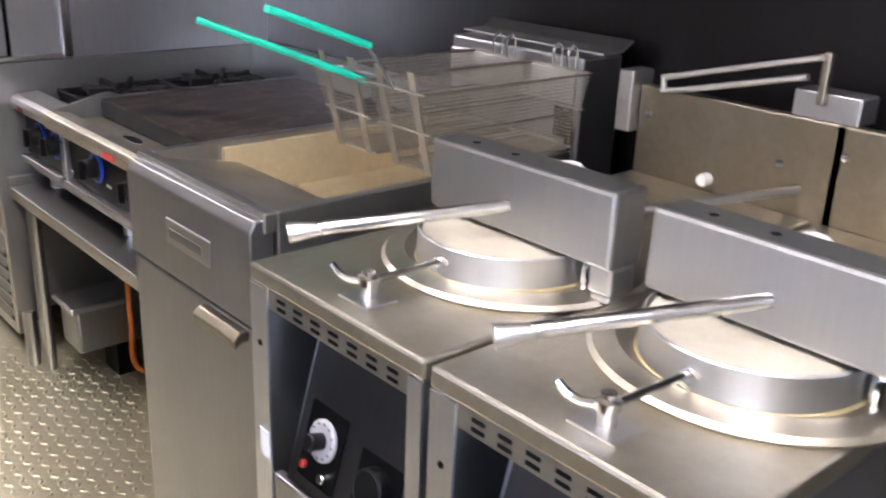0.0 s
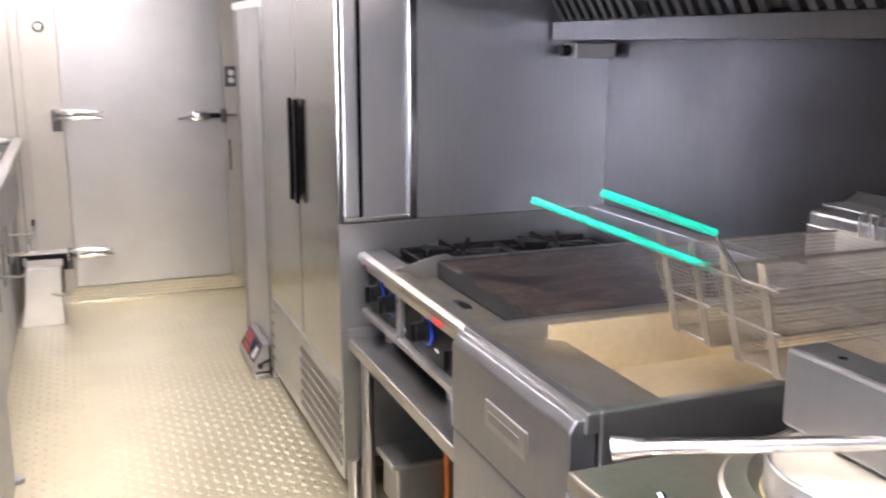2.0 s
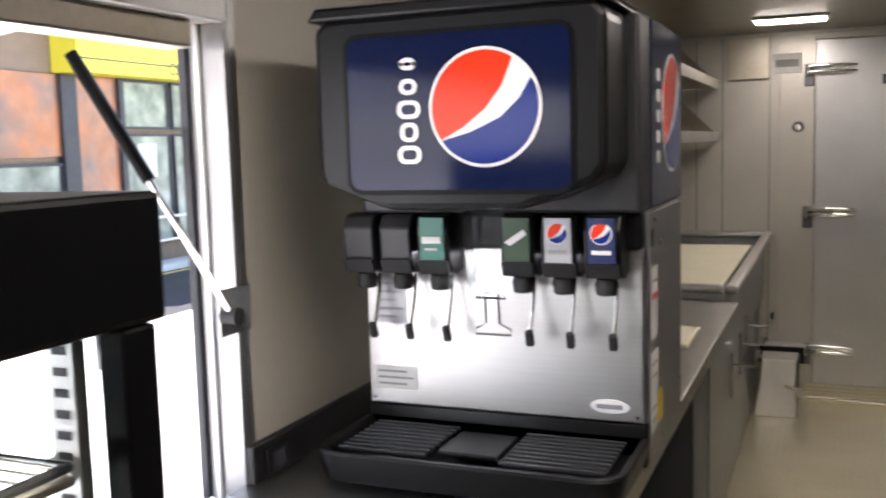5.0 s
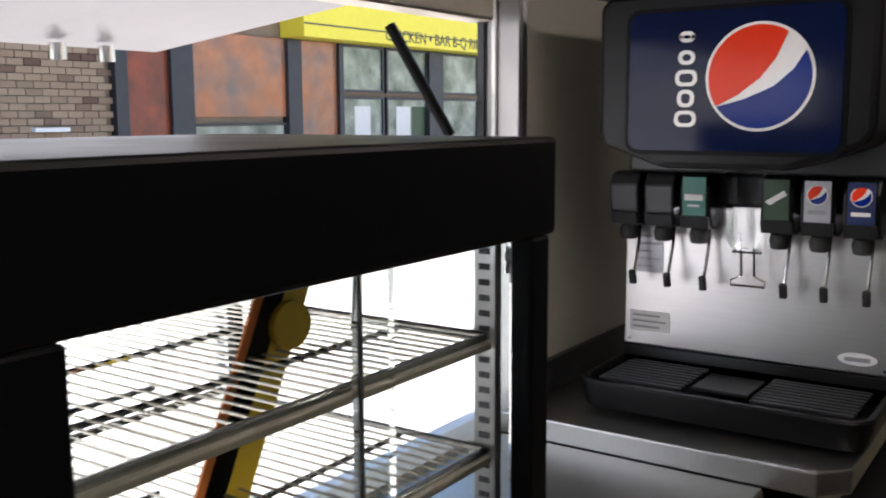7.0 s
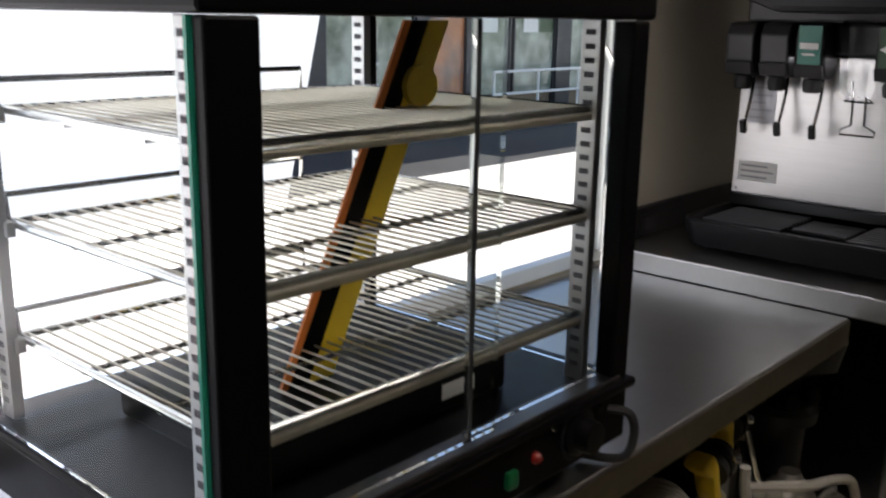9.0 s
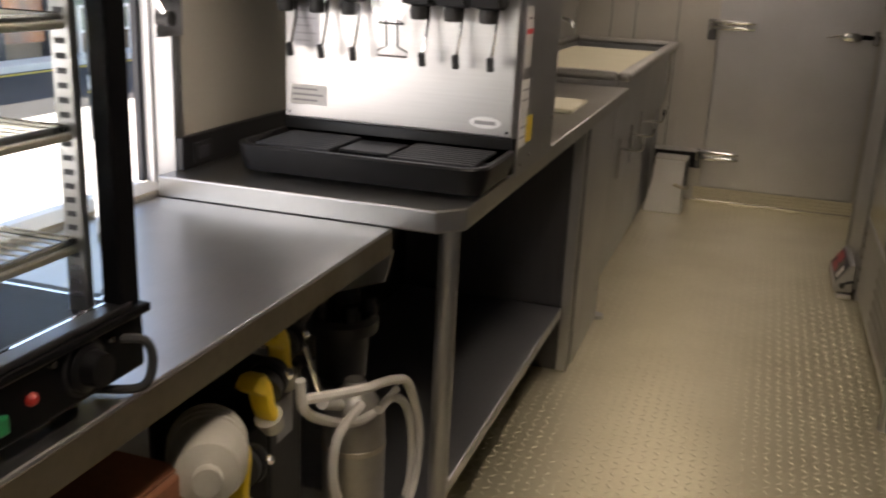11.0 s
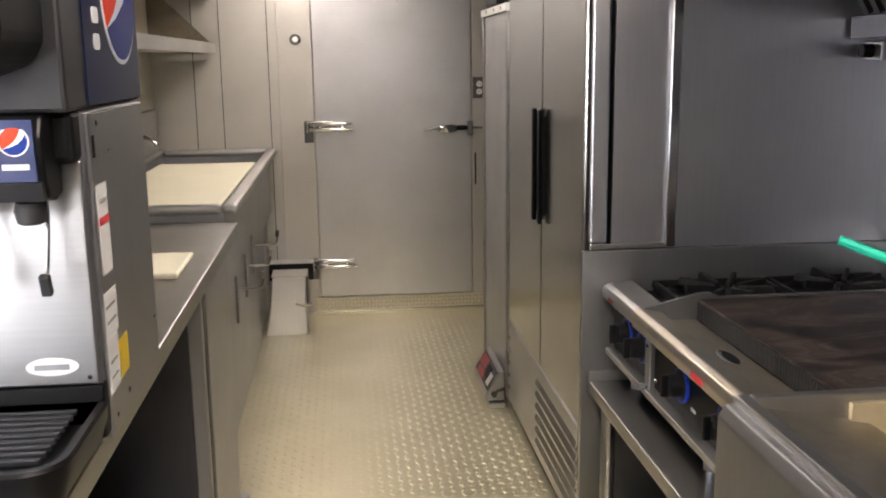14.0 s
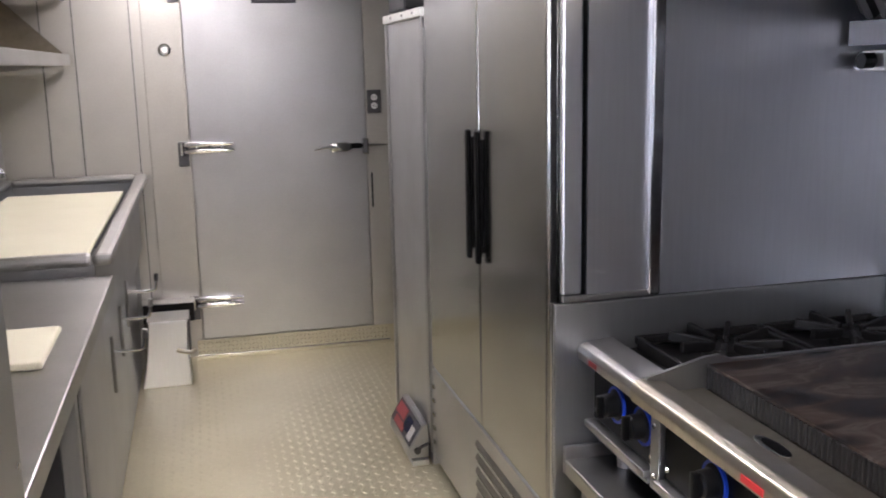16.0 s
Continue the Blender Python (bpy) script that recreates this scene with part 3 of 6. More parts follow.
SY0, SY1, SZ = 3.86, 5.93, 0.955
snk = thing("sink", (-0.3, 4.9, 0.0), "long stainless sink with rolled rims, covered by boards", "sink")
bm = bmesh.new()
add_box(bm, XL + 0.004, -0.60, SY0, SY1, SZ - 0.03, SZ, 0.012)
add_box(bm, -0.055, 0.0, SY0, SY1, SZ - 0.035, SZ, 0.014)
add_box(bm, -0.60, -0.055, SY0, SY0 + 0.05, SZ - 0.035, SZ, 0.014)
add_box(bm, -0.60, -0.055, SY1 - 0.05, SY1, SZ - 0.035, SZ, 0.014)
part("rolled_rim", bm, STEEL_H, snk)
part("bowl_bottom", box(-0.60, -0.062, SY0 + 0.031, SY1 - 0.031, 0.60, 0.61), STEEL_V, snk)
part("bowl_front", box(-0.062, -0.050, SY0 + 0.02, SY1 - 0.02, 0.60, SZ - 0.03), STEEL_V, snk)
part("bowl_back", box(-0.610, -0.600, SY0 + 0.02, SY1 - 0.02, 0.60, SZ - 0.03), STEEL_V, snk)
part("bowl_end", box(-0.60, -0.062, SY0 + 0.02, SY0 + 0.03, 0.60, SZ - 0.03), STEEL_V, snk)
part("bowl_end", box(-0.60, -0.062, SY1 - 0.03, SY1 - 0.02, 0.60, SZ - 0.03), STEEL_V, snk)
part("backsplash", box(XL + 0.002, XL + 0.02, SY0, SY1, SZ, SZ + 0.22, 0.004), STEEL_H, snk)
for y in (SY0 + 0.06, SY1 - 0.05):
    part("leg", rod((-0.09, y, 0.0), (-0.09, y, 0.60), 0.020), STEEL_V, snk)
part("apron", box(-0.10, -0.09, SY0, SY1 - 0.02, 0.0, 0.60, 0.003), STEEL_V, snk)
fa = part("faucet", tube(curved([(-0.615, 5.2, 0.955), (-0.615, 5.2, 1.06), (-0.59, 5.2, 1.085), (-0.52, 5.2, 1.07), (-0.50, 5.2, 1.04)]), 0.011), CHROME, snk, "chrome swan-neck tap", True)
cb = thing("cutting_board", (-0.3, 4.9, SZ), "large white cutting board covering the sink bowls", "cutting board")
part("board", box(-0.575, -0.092, 4.06, 5.62, SZ - 0.060, SZ - 0.042, 0.006), BOARD, cb)


def wall_shelf(z):
    s = thing("wall_shelf", (XL, 4.5, z), "stainless wall shelf with a turned-down front edge", "shelf", "wall shelves")
    part("shelf_board", box(XL + 0.003, -0.31, 2.9, Y1 - 0.06, z, z + 0.012, 0.002), STEEL_GREASY, s)
    part("front_lip", box(-0.318, -0.30, 2.9, Y1 - 0.06, z - 0.008, z + 0.045, 0.003), STEEL_H, s)
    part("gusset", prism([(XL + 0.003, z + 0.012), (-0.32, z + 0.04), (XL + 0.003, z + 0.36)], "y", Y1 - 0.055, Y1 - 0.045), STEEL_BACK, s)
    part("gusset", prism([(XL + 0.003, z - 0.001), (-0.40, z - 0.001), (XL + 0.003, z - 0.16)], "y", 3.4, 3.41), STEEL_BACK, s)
    return s


wall_shelf(1.475)
wall_shelf(1.765)

hk = thing("wire_hooks", (-0.04, 4.4, 0.6), "black tipped wire utensil hooks on the sink side", "hook rack")
part("hook_rail", box(-0.056, -0.050, 4.05, 4.82, 0.635, 0.655, 0.002), STEEL_H, hk)
for y, z, x1, tip in ((4.75, 0.643, 0.060, True), (4.45, 0.620, 0.050, False), (4.10, 0.609, 0.048, False)):
    part("hook_upright", tube([(-0.046, y, z - 0.13), (-0.046, y, z + 0.045)], 0.006, 8), STEEL_H, hk)
    w = part("wire_hook", tube(curved([(-0.046, y, z), (x1 - 0.05, y, z - 0.002), (x1 - 0.012, y, z), (x1, y, z + 0.012), (x1 + 0.003, y, z + 0.05)]), 0.005), CHROME, hk, "", True)
    part("end_cap", rod((x1 + 0.002, y, z + 0.035), (x1 + 0.004, y, z + 0.062), 0.0075), RUBBER if tip else STEEL_H, w)

bin_ = thing("metal_bin", (0.06, 5.58, 0.0), "bent bright stainless bin against the wall", "bin")
bm = prism([(-0.075, 0.0), (0.145, 0.0), (0.138, 0.15), (0.143, 0.315), (-0.030, 0.315), (-0.045, 0.16)], "y", 5.545, 5.70, 0.006)
part("bin_body", bm, STEEL_SHEEN, bin_)
part("bin_rim", box(-0.036, 0.150, 5.540, 5.705, 0.3155, 0.322, 0.002), STEEL_H, bin_)
part("bin_corner", box(0.144, 0.152, 5.55, 5.70, 0.16, 0.3155, 0.003), STEEL_DARK, bin_)
part("bin_handle", tube(curved([(0.09, 5.540, 0.175), (0.14, 5.525, 0.165), (0.17, 5.55, 0.165)]), 0.010), STEEL_GREASY, bin_)
bx = thing("junction_box", (0.04, 5.93, 0.22), "dark steel box on the wall above the bin", "box")
part("box_body", box(-0.092, 0.172, 5.885, Y1 - 0.019, 0.218, 0.312, 0.004), STEEL_NEARBLACK, bx)
part("box_lid", box(-0.095, 0.175, 5.880, Y1 - 0.019, 0.3125, 0.319, 0.002), STEEL_H, bx)

# low worktop in front of the serving window
LZ = 0.857
low = thing("low_counter", (-0.38, 0.2, 0.0), "low stainless counter below the serving window", "counter")
part("top", box(XL + 0.002, -0.13, Y0 + 0.002, CY0 - 0.003, LZ - 0.05, LZ, 0.004), STEEL_TOP, low)
# Thin brown strip paints in the dark floor mirrored by this edge.
part("front_edge", box(-0.1295, -0.1275, Y0 + 0.01, CY0 - 0.006, LZ - 0.048, LZ - 0.004), STEEL_BACK, low, "front edge tinted brown for its dark reflections")
part("rear_panel", box(XL + 0.004, XL + 0.012, Y0 + 0.01, CY0 + 0.03, 0.0, LZ - 0.052), STEEL_WALL, low)
part("undershelf", box(XL + 0.02, -0.20, Y0 + 0.01, 1.45, 0.28, 0.31, 0.003), STEEL_GREASY, low)
part("end_bracket", prism([(-0.30, LZ - 0.052), (-0.135, LZ - 0.052), (-0.15, 0.74), (-0.26, 0.70), (-0.30, 0.70)], "y", CY0 + 0.02, CY0 + 0.026), STEEL_WALL, low)
for y in (Y0 + 0.05, 0.15):
    part("leg", rod((-0.165, y, 0.0), (-0.165, y, LZ - 0.052), 0.02), STEEL_V, low)

so = thing("switch_box", (XL, 1.765, 0.93), "small dark outlet in the upturned counter edge", "outlet")
part("cover", box(XL + 0.0305, XL + 0.037, 1.735, 1.800, 0.912, 0.955, 0.002), GREYPL, so)
part("socket", box(XL + 0.0372, XL + 0.039, 1.748, 1.787, 0.920, 0.946), INK, so)
# ---- east side: refrigerator, hood, cooking line ----
fr = thing("refrigerator", (1.4, 3.75, 0.0), "tall two-door stainless reach-in refrigerator with dark handles", "refrigerator")
FX, FY0, FY1 = 1.0, 3.165, 4.325
part("body", box(FX + 0.03, 1.86, FY0, FY1, 0.08, 1.98, 0.006), STEEL_FRIDGE, fr)
for y0, y1 in ((FY0 + 0.004, 3.702), (3.708, FY1 - 0.004)):
    d = part("door", box(FX, FX + 0.029, y0, y1, 0.388, 1.775, 0.008), STEEL_FRIDGE, fr)
    yh = 3.668 if y1 < 3.705 else 3.757
    h = part("handle", box(FX - 0.022, FX - 0.008, yh - 0.013, yh + 0.013, 0.892, 1.262, 0.005), BLACK, d, "slim dark pull handle")
    part("handle_rail", box(FX - 0.0078, FX - 0.0005, yh - 0.004, yh + 0.004, 0.92, 1.24, 0.002), PLASTIC, d)
gr = part("lower_grille", box(FX + 0.002, FX + 0.028, FY0 + 0.004, FY1 - 0.004, 0.045, 0.380, 0.004), STEEL_V, fr, "louvred lower grille")
part("grille_top_edge", box(FX - 0.001, FX + 0.0015, FY0 + 0.004, FY1 - 0.004, 0.374, 0.380), STEEL_H, gr)
for i in range(6):
    z = 0.085 + i * 0.043
    part("louvre_slot", box(FX + 0.0005, FX + 0.0018, FY0 + 0.03, FY0 + 0.60, z, z + 0.016), BLACK, gr, "dark louvre opening")
    part("louvre", prism([(FX + 0.0018, z + 0.030), (FX - 0.006, z + 0.014), (FX - 0.004, z + 0.013), (FX + 0.0018, z + 0.024)], "y", FY0 + 0.03, FY0 + 0.60), STEEL_H, gr)
for i in range(5):
    part("grille_clip", box(FX - 0.006, FX + 0.0015, FY1 - 0.045, FY1 - 0.020, 0.105 + i * 0.052, 0.119 + i * 0.052, 0.002), CHROME, gr)
ug = part("upper_grille", box(FX + 0.002, FX + 0.028, FY0 + 0.004, FY1 - 0.004, 1.782, 1.975, 0.004), STEEL_H, fr, "pale upper grille panel")
for i in range(9):
    part("louvre", box(FX - 0.003, FX + 0.0015, FY0 + 0.10 + i * 0.10, FY0 + 0.17 + i * 0.10, 1.82, 1.90, 0.001), STEEL_V, ug)
part("door_label", box(FX - 0.0015, FX - 0.0003, 3.90, 4.16, 1.675, 1.705), GREYINK, fr)
part("thermometer", box(FX - 0.012, FX - 0.0003, 3.24, 3.275, 1.66, 1.76, 0.003), TEAL, fr, "small pale green thermometer strip")
for y in (FY0 + 0.05, FY1 - 0.06):
    part("foot", rod((FX + 0.09, y, 0.0), (FX + 0.09, y, 0.081), 0.022), STEEL_V, fr)
part("door_hinge", box(FX - 0.006, FX + 0.01, FY1 + 0.001, FY1 + 0.014, 1.40, 1.56, 0.003), STEEL_V, fr)

fil = thing("side_cabinet", (1.3, 4.65, 0.0), "narrow pale metal cabinet between the refrigerator and the wall", "cabinet")
part("cabinet_body", box(1.004, 1.86, 4.345, 4.98, 0.0, 1.60, 0.004), DOORSTEEL, fil)
part("edge_trim", box(0.994, 1.0035, 4.343, 4.380, 0.05, 1.60, 0.003), STEEL_V, fil)
part("edge_trim", box(0.996, 1.0035, 4.950, 4.980, 0.02, 1.60, 0.003), STEEL_H, fil)
part("top_rail", box(0.990, 1.02, 4.343, 4.985, 1.601, 1.632, 0.004), WHITE, fil)
for y in (4.45, 4.62, 4.82):
    part("rail_screw", lathe([(0.006, 0), (0.004, 0.003), (0, 0.003)], pose(0.990, y, 1.617, 0, -90, 0), 10), STEEL_DARK, fil)
pt = thing("towel_dispenser", (1.10, 4.7, 1.64), "brown tinted dispenser above the narrow cabinet", "dispenser")
part("case", box(0.985, 1.14, 4.60, 4.92, 1.78, 2.055, 0.015), STEEL_GREASY, pt)
part("outlet_lip", box(1.0, 1.12, 4.62, 4.90, 1.64, 1.779, 0.006), GREYPL, pt)

SC0, SC1 = 4.355, 4.70
sc = thing("bench_scale", (0.95, 4.5, 0.0), "digital bench scale indicator set down beside the cabinet", "scale")
part("housing", prism([(0.912, 0.030), (0.916, 0.066), (0.970, 0.156), (0.990, 0.156), (0.990, 0.030)], "y", SC0, SC1, 0.004), STEEL_PANEL, sc)


def scale_face(name, y0, y1, v0, v1, up, material, parent, label=""):
    """A thin plate on the sloping face, v running up the slope."""
    a, w = Vector((0.916, 0.066)), Vector((0.054, 0.090)).normalized()
    n = Vector((-w.y, w.x))
    q = [a + w * v0 + n * up, a + w * v1 + n * up, a + w * v1 + n * (up + 0.0022), a + w * v0 + n * (up + 0.0022)]
    return part(name, prism([(p.x, p.y) for p in q], "y", y0, y1), material, parent, label)


fc = scale_face("face", SC0 + 0.012, SC1 - 0.012, 0.006, 0.095, 0.0005, INK, sc, "dark control face")
scale_face("display", SC1 - 0.16, SC1 - 0.03, 0.045, 0.088, 0.0030, DULLRED, fc)
scale_face("display", SC1 - 0.20, SC1 - 0.06, 0.012, 0.038, 0.0030, DULLRED, fc)
scale_face("keypad", SC0 + 0.09, SC0 + 0.16, 0.030, 0.080, 0.0030, SIGNBLUE, fc)
for k in range(3):
    scale_face("key", SC0 + 0.035 + k * 0.018, SC0 + 0.048 + k * 0.018, 0.018, 0.068, 0.0030, PAPER, fc)
part("bracket_arm", tube([(0.945, SC0 - 0.006, 0.060), (0.960, SC0 - 0.008, 0.075), (0.990, SC0 - 0.004, 0.083)], 0.006), RUBBER, sc)
part("bracket_knob", rod((0.945, SC0 - 0.012, 0.060), (0.945, SC0 - 0.0005, 0.060), 0.012), RUBBER, sc)
part("base_plate", box(0.926, 0.990, SC0 - 0.005, SC1, 0.0, 0.022, 0.004), STEEL_H, sc)
for y in (SC0 + 0.03, SC1 - 0.05):
    part("support", box(0.945, 0.985, y, y + 0.02, 0.022, 0.0305), STEEL_DARK, sc)


def local_box(m, x0, x1, y0, y1, z0, z1, bevel=0.0):
    b = box(x0, x1, y0, y1, z0, z1, bevel)
    bmesh.ops.transform(b, matrix=m, verts=b.verts)
    return b


# end panel of the hood and the hood
HX, HY0, HY1, HZ = 1.205, -1.0, 3.030, 1.632
ep = thing("hood_end_panel", (1.5, 3.05, 0.93), "brushed steel end panel between hood and range", "panel", kind="structure")
part("panel_sheet", box(1.045, XR - 0.001, 3.045, 3.053, 0.931, 2.05), STEEL_SHEEN, ep)
part("corner_trim", box(1.186, 1.214, 3.031, 3.0445, 0.935, HZ - 0.014, 0.004), POLISHED, ep, "bright folded corner trim")
part("bottom_trim", box(0.985, 1.1855, 3.034, 3.0445, 0.932, 0.946, 0.003), STEEL_H, ep)
# Black sheet paints the shade between refrigerator and end panel.
part("gap_shade", box(1.0325, 1.0445, 3.050, 3.056, 0.931, 2.05), BLACK, ep)
part("edge_column", box(0.985, 1.032, 3.040, 3.056, 0.947, 2.05, 0.006), STEEL_SHEEN, ep, "polished upright edge")

hood = thing("extractor_hood", (1.6, 1.2, HZ), "long stainless extractor hood with baffle filters", "extractor hood", kind="structure")
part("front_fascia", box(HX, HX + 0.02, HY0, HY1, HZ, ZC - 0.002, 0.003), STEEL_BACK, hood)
part("front_lip", box(HX - 0.006, HX + 0.03, HY0, HY1, HZ - 0.012, HZ - 0.0005, 0.003), STEEL_PANEL, hood)
part("red_label", box(HX - 0.0015, HX - 0.0003, 2.825, 2.892, 1.655, 1.700), RED, hood, "small red label")
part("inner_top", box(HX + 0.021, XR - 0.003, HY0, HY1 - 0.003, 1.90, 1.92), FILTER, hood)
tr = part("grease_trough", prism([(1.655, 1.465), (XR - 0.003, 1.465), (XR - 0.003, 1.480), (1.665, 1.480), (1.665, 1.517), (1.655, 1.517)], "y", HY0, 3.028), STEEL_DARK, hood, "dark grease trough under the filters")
a0, a1 = Vector((1.675, 0, 1.53)), Vector((1.45, 0, 1.90))
for i in range(8):
    y0 = 3.025 - (i + 1) * 0.50
    d = (a1 - a0)
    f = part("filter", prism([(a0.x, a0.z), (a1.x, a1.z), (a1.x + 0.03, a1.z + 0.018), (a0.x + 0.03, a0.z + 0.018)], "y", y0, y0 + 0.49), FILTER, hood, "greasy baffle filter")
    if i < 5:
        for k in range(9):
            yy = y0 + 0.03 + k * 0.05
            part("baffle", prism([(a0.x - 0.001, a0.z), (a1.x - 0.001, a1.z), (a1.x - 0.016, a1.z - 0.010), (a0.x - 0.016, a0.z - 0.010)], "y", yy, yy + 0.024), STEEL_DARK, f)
sn = thing("suppression_bracket", (1.78, 2.99, 1.41), "small steel conduit box below the grease trough", "bracket")
part("box_body", box(1.705, 1.845, 2.965, 3.044, 1.408, 1.456, 0.004), STEEL_H, sn)
for x0, x1 in ((1.675, 1.7045), (1.8455, XR - 0.001)):
    part("conduit", rod((x0, 3.01, 1.432), (x1, 3.01, 1.432), 0.018), BLACK, sn)
for y in (2.43, 2.01, 1.45):
    nz = thing("fire_nozzle", (1.40, y, 1.9), "small bright fire suppression nozzle under the hood", "nozzle", "fire nozzles")
    part("drop_pipe", rod((1.40, y, 1.899), (1.40, y, 1.65), 0.007), CHROME, nz)
    part("nozzle_tip", lathe([(0.009, 0.03), (0.016, 0.02), (0.016, 0.0), (0.006, -0.012), (0, -0.012)], pose(1.40, y, 1.62), 16), CHROME, nz)

ws = bmesh.new()
for y in (0.3,):
    add_box(ws, XR - 0.003, XR - 0.0005, y, y + 0.008, 0.0, 1.45)
solid("wall_seams", ws, STEEL_WALL, "bright seams of the wall sheets", "trim")

# equipment stand under range
st = thing("equipment_stand", (1.3, 2.4, 0.0), "stainless stand with a top shelf and slim legs", "stand")
part("top", box(0.985, 1.85, 1.99, 3.018, 0.545, 0.580, 0.004), STEEL_TOP, st)
part("upstand", box(0.985, 1.85, 3.0185, 3.030, 0.545, 0.608, 0.002), STEEL_H, st)
for x, y in ((1.028, 2.975), (1.80, 2.975), (1.028, 2.03), (1.80, 2.03)):
    part("leg", rod((x, y, 0.0), (x, y, 0.545), 0.019), STEEL_V, st)
pan = thing("storage_pan", (1.5, 2.8, 0.0), "dull steel pan pushed under the stand", "pan")
part("pan_body", box(1.055, 1.75, 2.78, 2.915, 0.115, 0.250, 0.008), STEEL_WALL, pan)
part("pan_rim", box(1.036, 1.77, 2.768, 2.925, 0.246, 0.264, 0.006), STEEL_H, pan)
for x in (1.2, 1.7):
    part("pan_runner", box(x - 0.03, x + 0.03, 2.80, 2.90, 0.0, 0.116), BLACK, pan)
gl = thing("gas_hose", (1.3, 2.22, 0.0), "orange gas hose under the stand", "hose")
part("hose", tube(curved([(1.21, 2.755, 0.545), (1.205, 2.755, 0.4), (1.20, 2.750, 0.2), (1.22, 2.73, 0.03), (1.5, 2.69, 0.012), (1.8, 2.69, 0.012)]), 0.008), ORANGE, gl, "", True)

# range: two open burners and a griddle
rg = thing("range_griddle", (1.4, 2.5, 0.64), "stainless gas range with open burners beside a seasoned griddle", "range")
RF, RJ = 1.018, 2.765
part("side_guard", box(0.966, XR - 0.004, 3.032, 3.0435, 0.178, 0.930, 0.003), STEEL_PANEL, rg, "full height stainless side sheet")
part("guard_flange", box(0.966, 0.980, 3.044, 3.062, 0.178, 0.930, 0.004), POLISHED, rg)
for x in (1.00, 1.82):
    part("foot", rod((x, 3.036, 0.0), (x, 3.036, 0.18), 0.020), STEEL_V, rg)
part("rear_ledge", box(1.80, XR - 0.004, 1.99, 3.030, 0.78, 0.938, 0.004), STEEL_WALL, rg)
# burner section
part("burner_box", box(1.060, 1.799, RJ + 0.008, 3.030, 0.62, 0.800, 0.004), STEEL_WALL, rg)
part("burner_well", box(1.100, 1.799, RJ + 0.008, 3.030, 0.801, 0.818), IRON, rg, "black burner tray")
part("front_rail", prism([(RF + 0.016, 0.800), (RF + 0.002, 0.806), (RF, 0.824), (RF + 0.006, 0.838), (RF + 0.020, 0.845), (1.100, 0.849), (1.100, 0.815), (RF + 0.03, 0.800)], "y", RJ + 0.001, 3.030, 0.003), STEEL_H, rg)
part("label", box(RF - 0.0016, RF - 0.0004, 2.925, 2.965, 0.812, 0.823), DULLRED, rg, "small faded red label")
for cx in (1.30, 1.61):
    g = part("burner_grate", box(cx - 0.15, cx + 0.15, RJ + 0.015, RJ + 0.028, 0.830, 0.848, 0.003), IRON, rg, "black cast iron grate")
    part("grate_bar", box(cx - 0.15, cx + 0.15, 3.010, 3.023, 0.830, 0.848, 0.003), IRON, g)
    for dx in (-0.15, 0.137):
        part("grate_bar", box(cx + dx, cx + dx + 0.013, RJ + 0.028, 3.010, 0.819, 0.848, 0.003), IRON, g)
    for k in range(8):
        a = k * math.pi / 4 + 0.2
        b = local_box(Matrix.Translation((cx, 2.900, 0.846)) @ Matrix.Rotation(a, 4, "Z") @ Matrix.Rotation(radians(-7), 4, "Y"), 0.030, 0.118, -0.006, 0.006, -0.012, 0.010, 0.003)
        part("grate_finger", b, IRON, g)
    part("burner_head", lathe([(0.0, 0.012), (0.04, 0.012), (0.048, 0.004), (0.048, -0.01), (0.03, -0.022), (0.0, -0.022)], pose(cx, 2.900, 0.832), 24), IRON, rg, "", True)
# griddle
part("griddle_box", box(1.060, 1.799, 1.985, RJ - 0.002, 0.62, 0.800, 0.004), STEEL_WALL, rg)
part("griddle_rail", prism([(RF + 0.016, 0.797), (RF, 0.803), (RF - 0.003, 0.824), (RF + 0.003, 0.839), (RF + 0.018, 0.846), (1.085, 0.838), (1.085, 0.797)], "y", 1.985, RJ, 0.003), STEEL_GREASY, rg)
part("grease_channel", box(1.0855, 1.168, 1.99, RJ - 0.012, 0.801, 0.817, 0.002), STEEL_GREASY, rg)
part("drain_rim", prism([(1.125 + 0.017 * math.cos(a * math.tau / 24), 2.46 + 0.048 * math.sin(a * math.tau / 24)) for a in range(24)], "z", 0.8172, 0.8195), CHROME, rg, "oval drain hole rim")
part("drain_hole", prism([(1.127 + 0.011 * math.cos(a * math.tau / 24), 2.452 + 0.040 * math.sin(a * math.tau / 24)) for a in range(24)], "z", 0.8196, 0.8203), BLACK, rg)
gp = part("griddle_plate", box(1.172, 1.799, 2.00, RJ - 0.012, 0.801, 0.865, 0.004), GRIDDLE, rg, "dark seasoned cooking plate with burnt marks")
bm = bmesh.new()
for i in range(62):
    add_rod(bm, (1.1705, 2.008 + i * 0.012, 0.820), (1.1705, 2.008 + i * 0.012, 0.861), 0.0045, None, 6)
part("plate_ribs", bm, IRON, gp)
part("griddle_side", prism([(1.045, 0.801), (1.799, 0.801), (1.799, 0.869), (1.225, 0.869), (1.20, 0.880), (1.17, 0.878), (1.045, 0.848)], "y", RJ - 0.0115, RJ - 0.003), STEEL_PANEL, rg, "low splash plate beside the griddle")
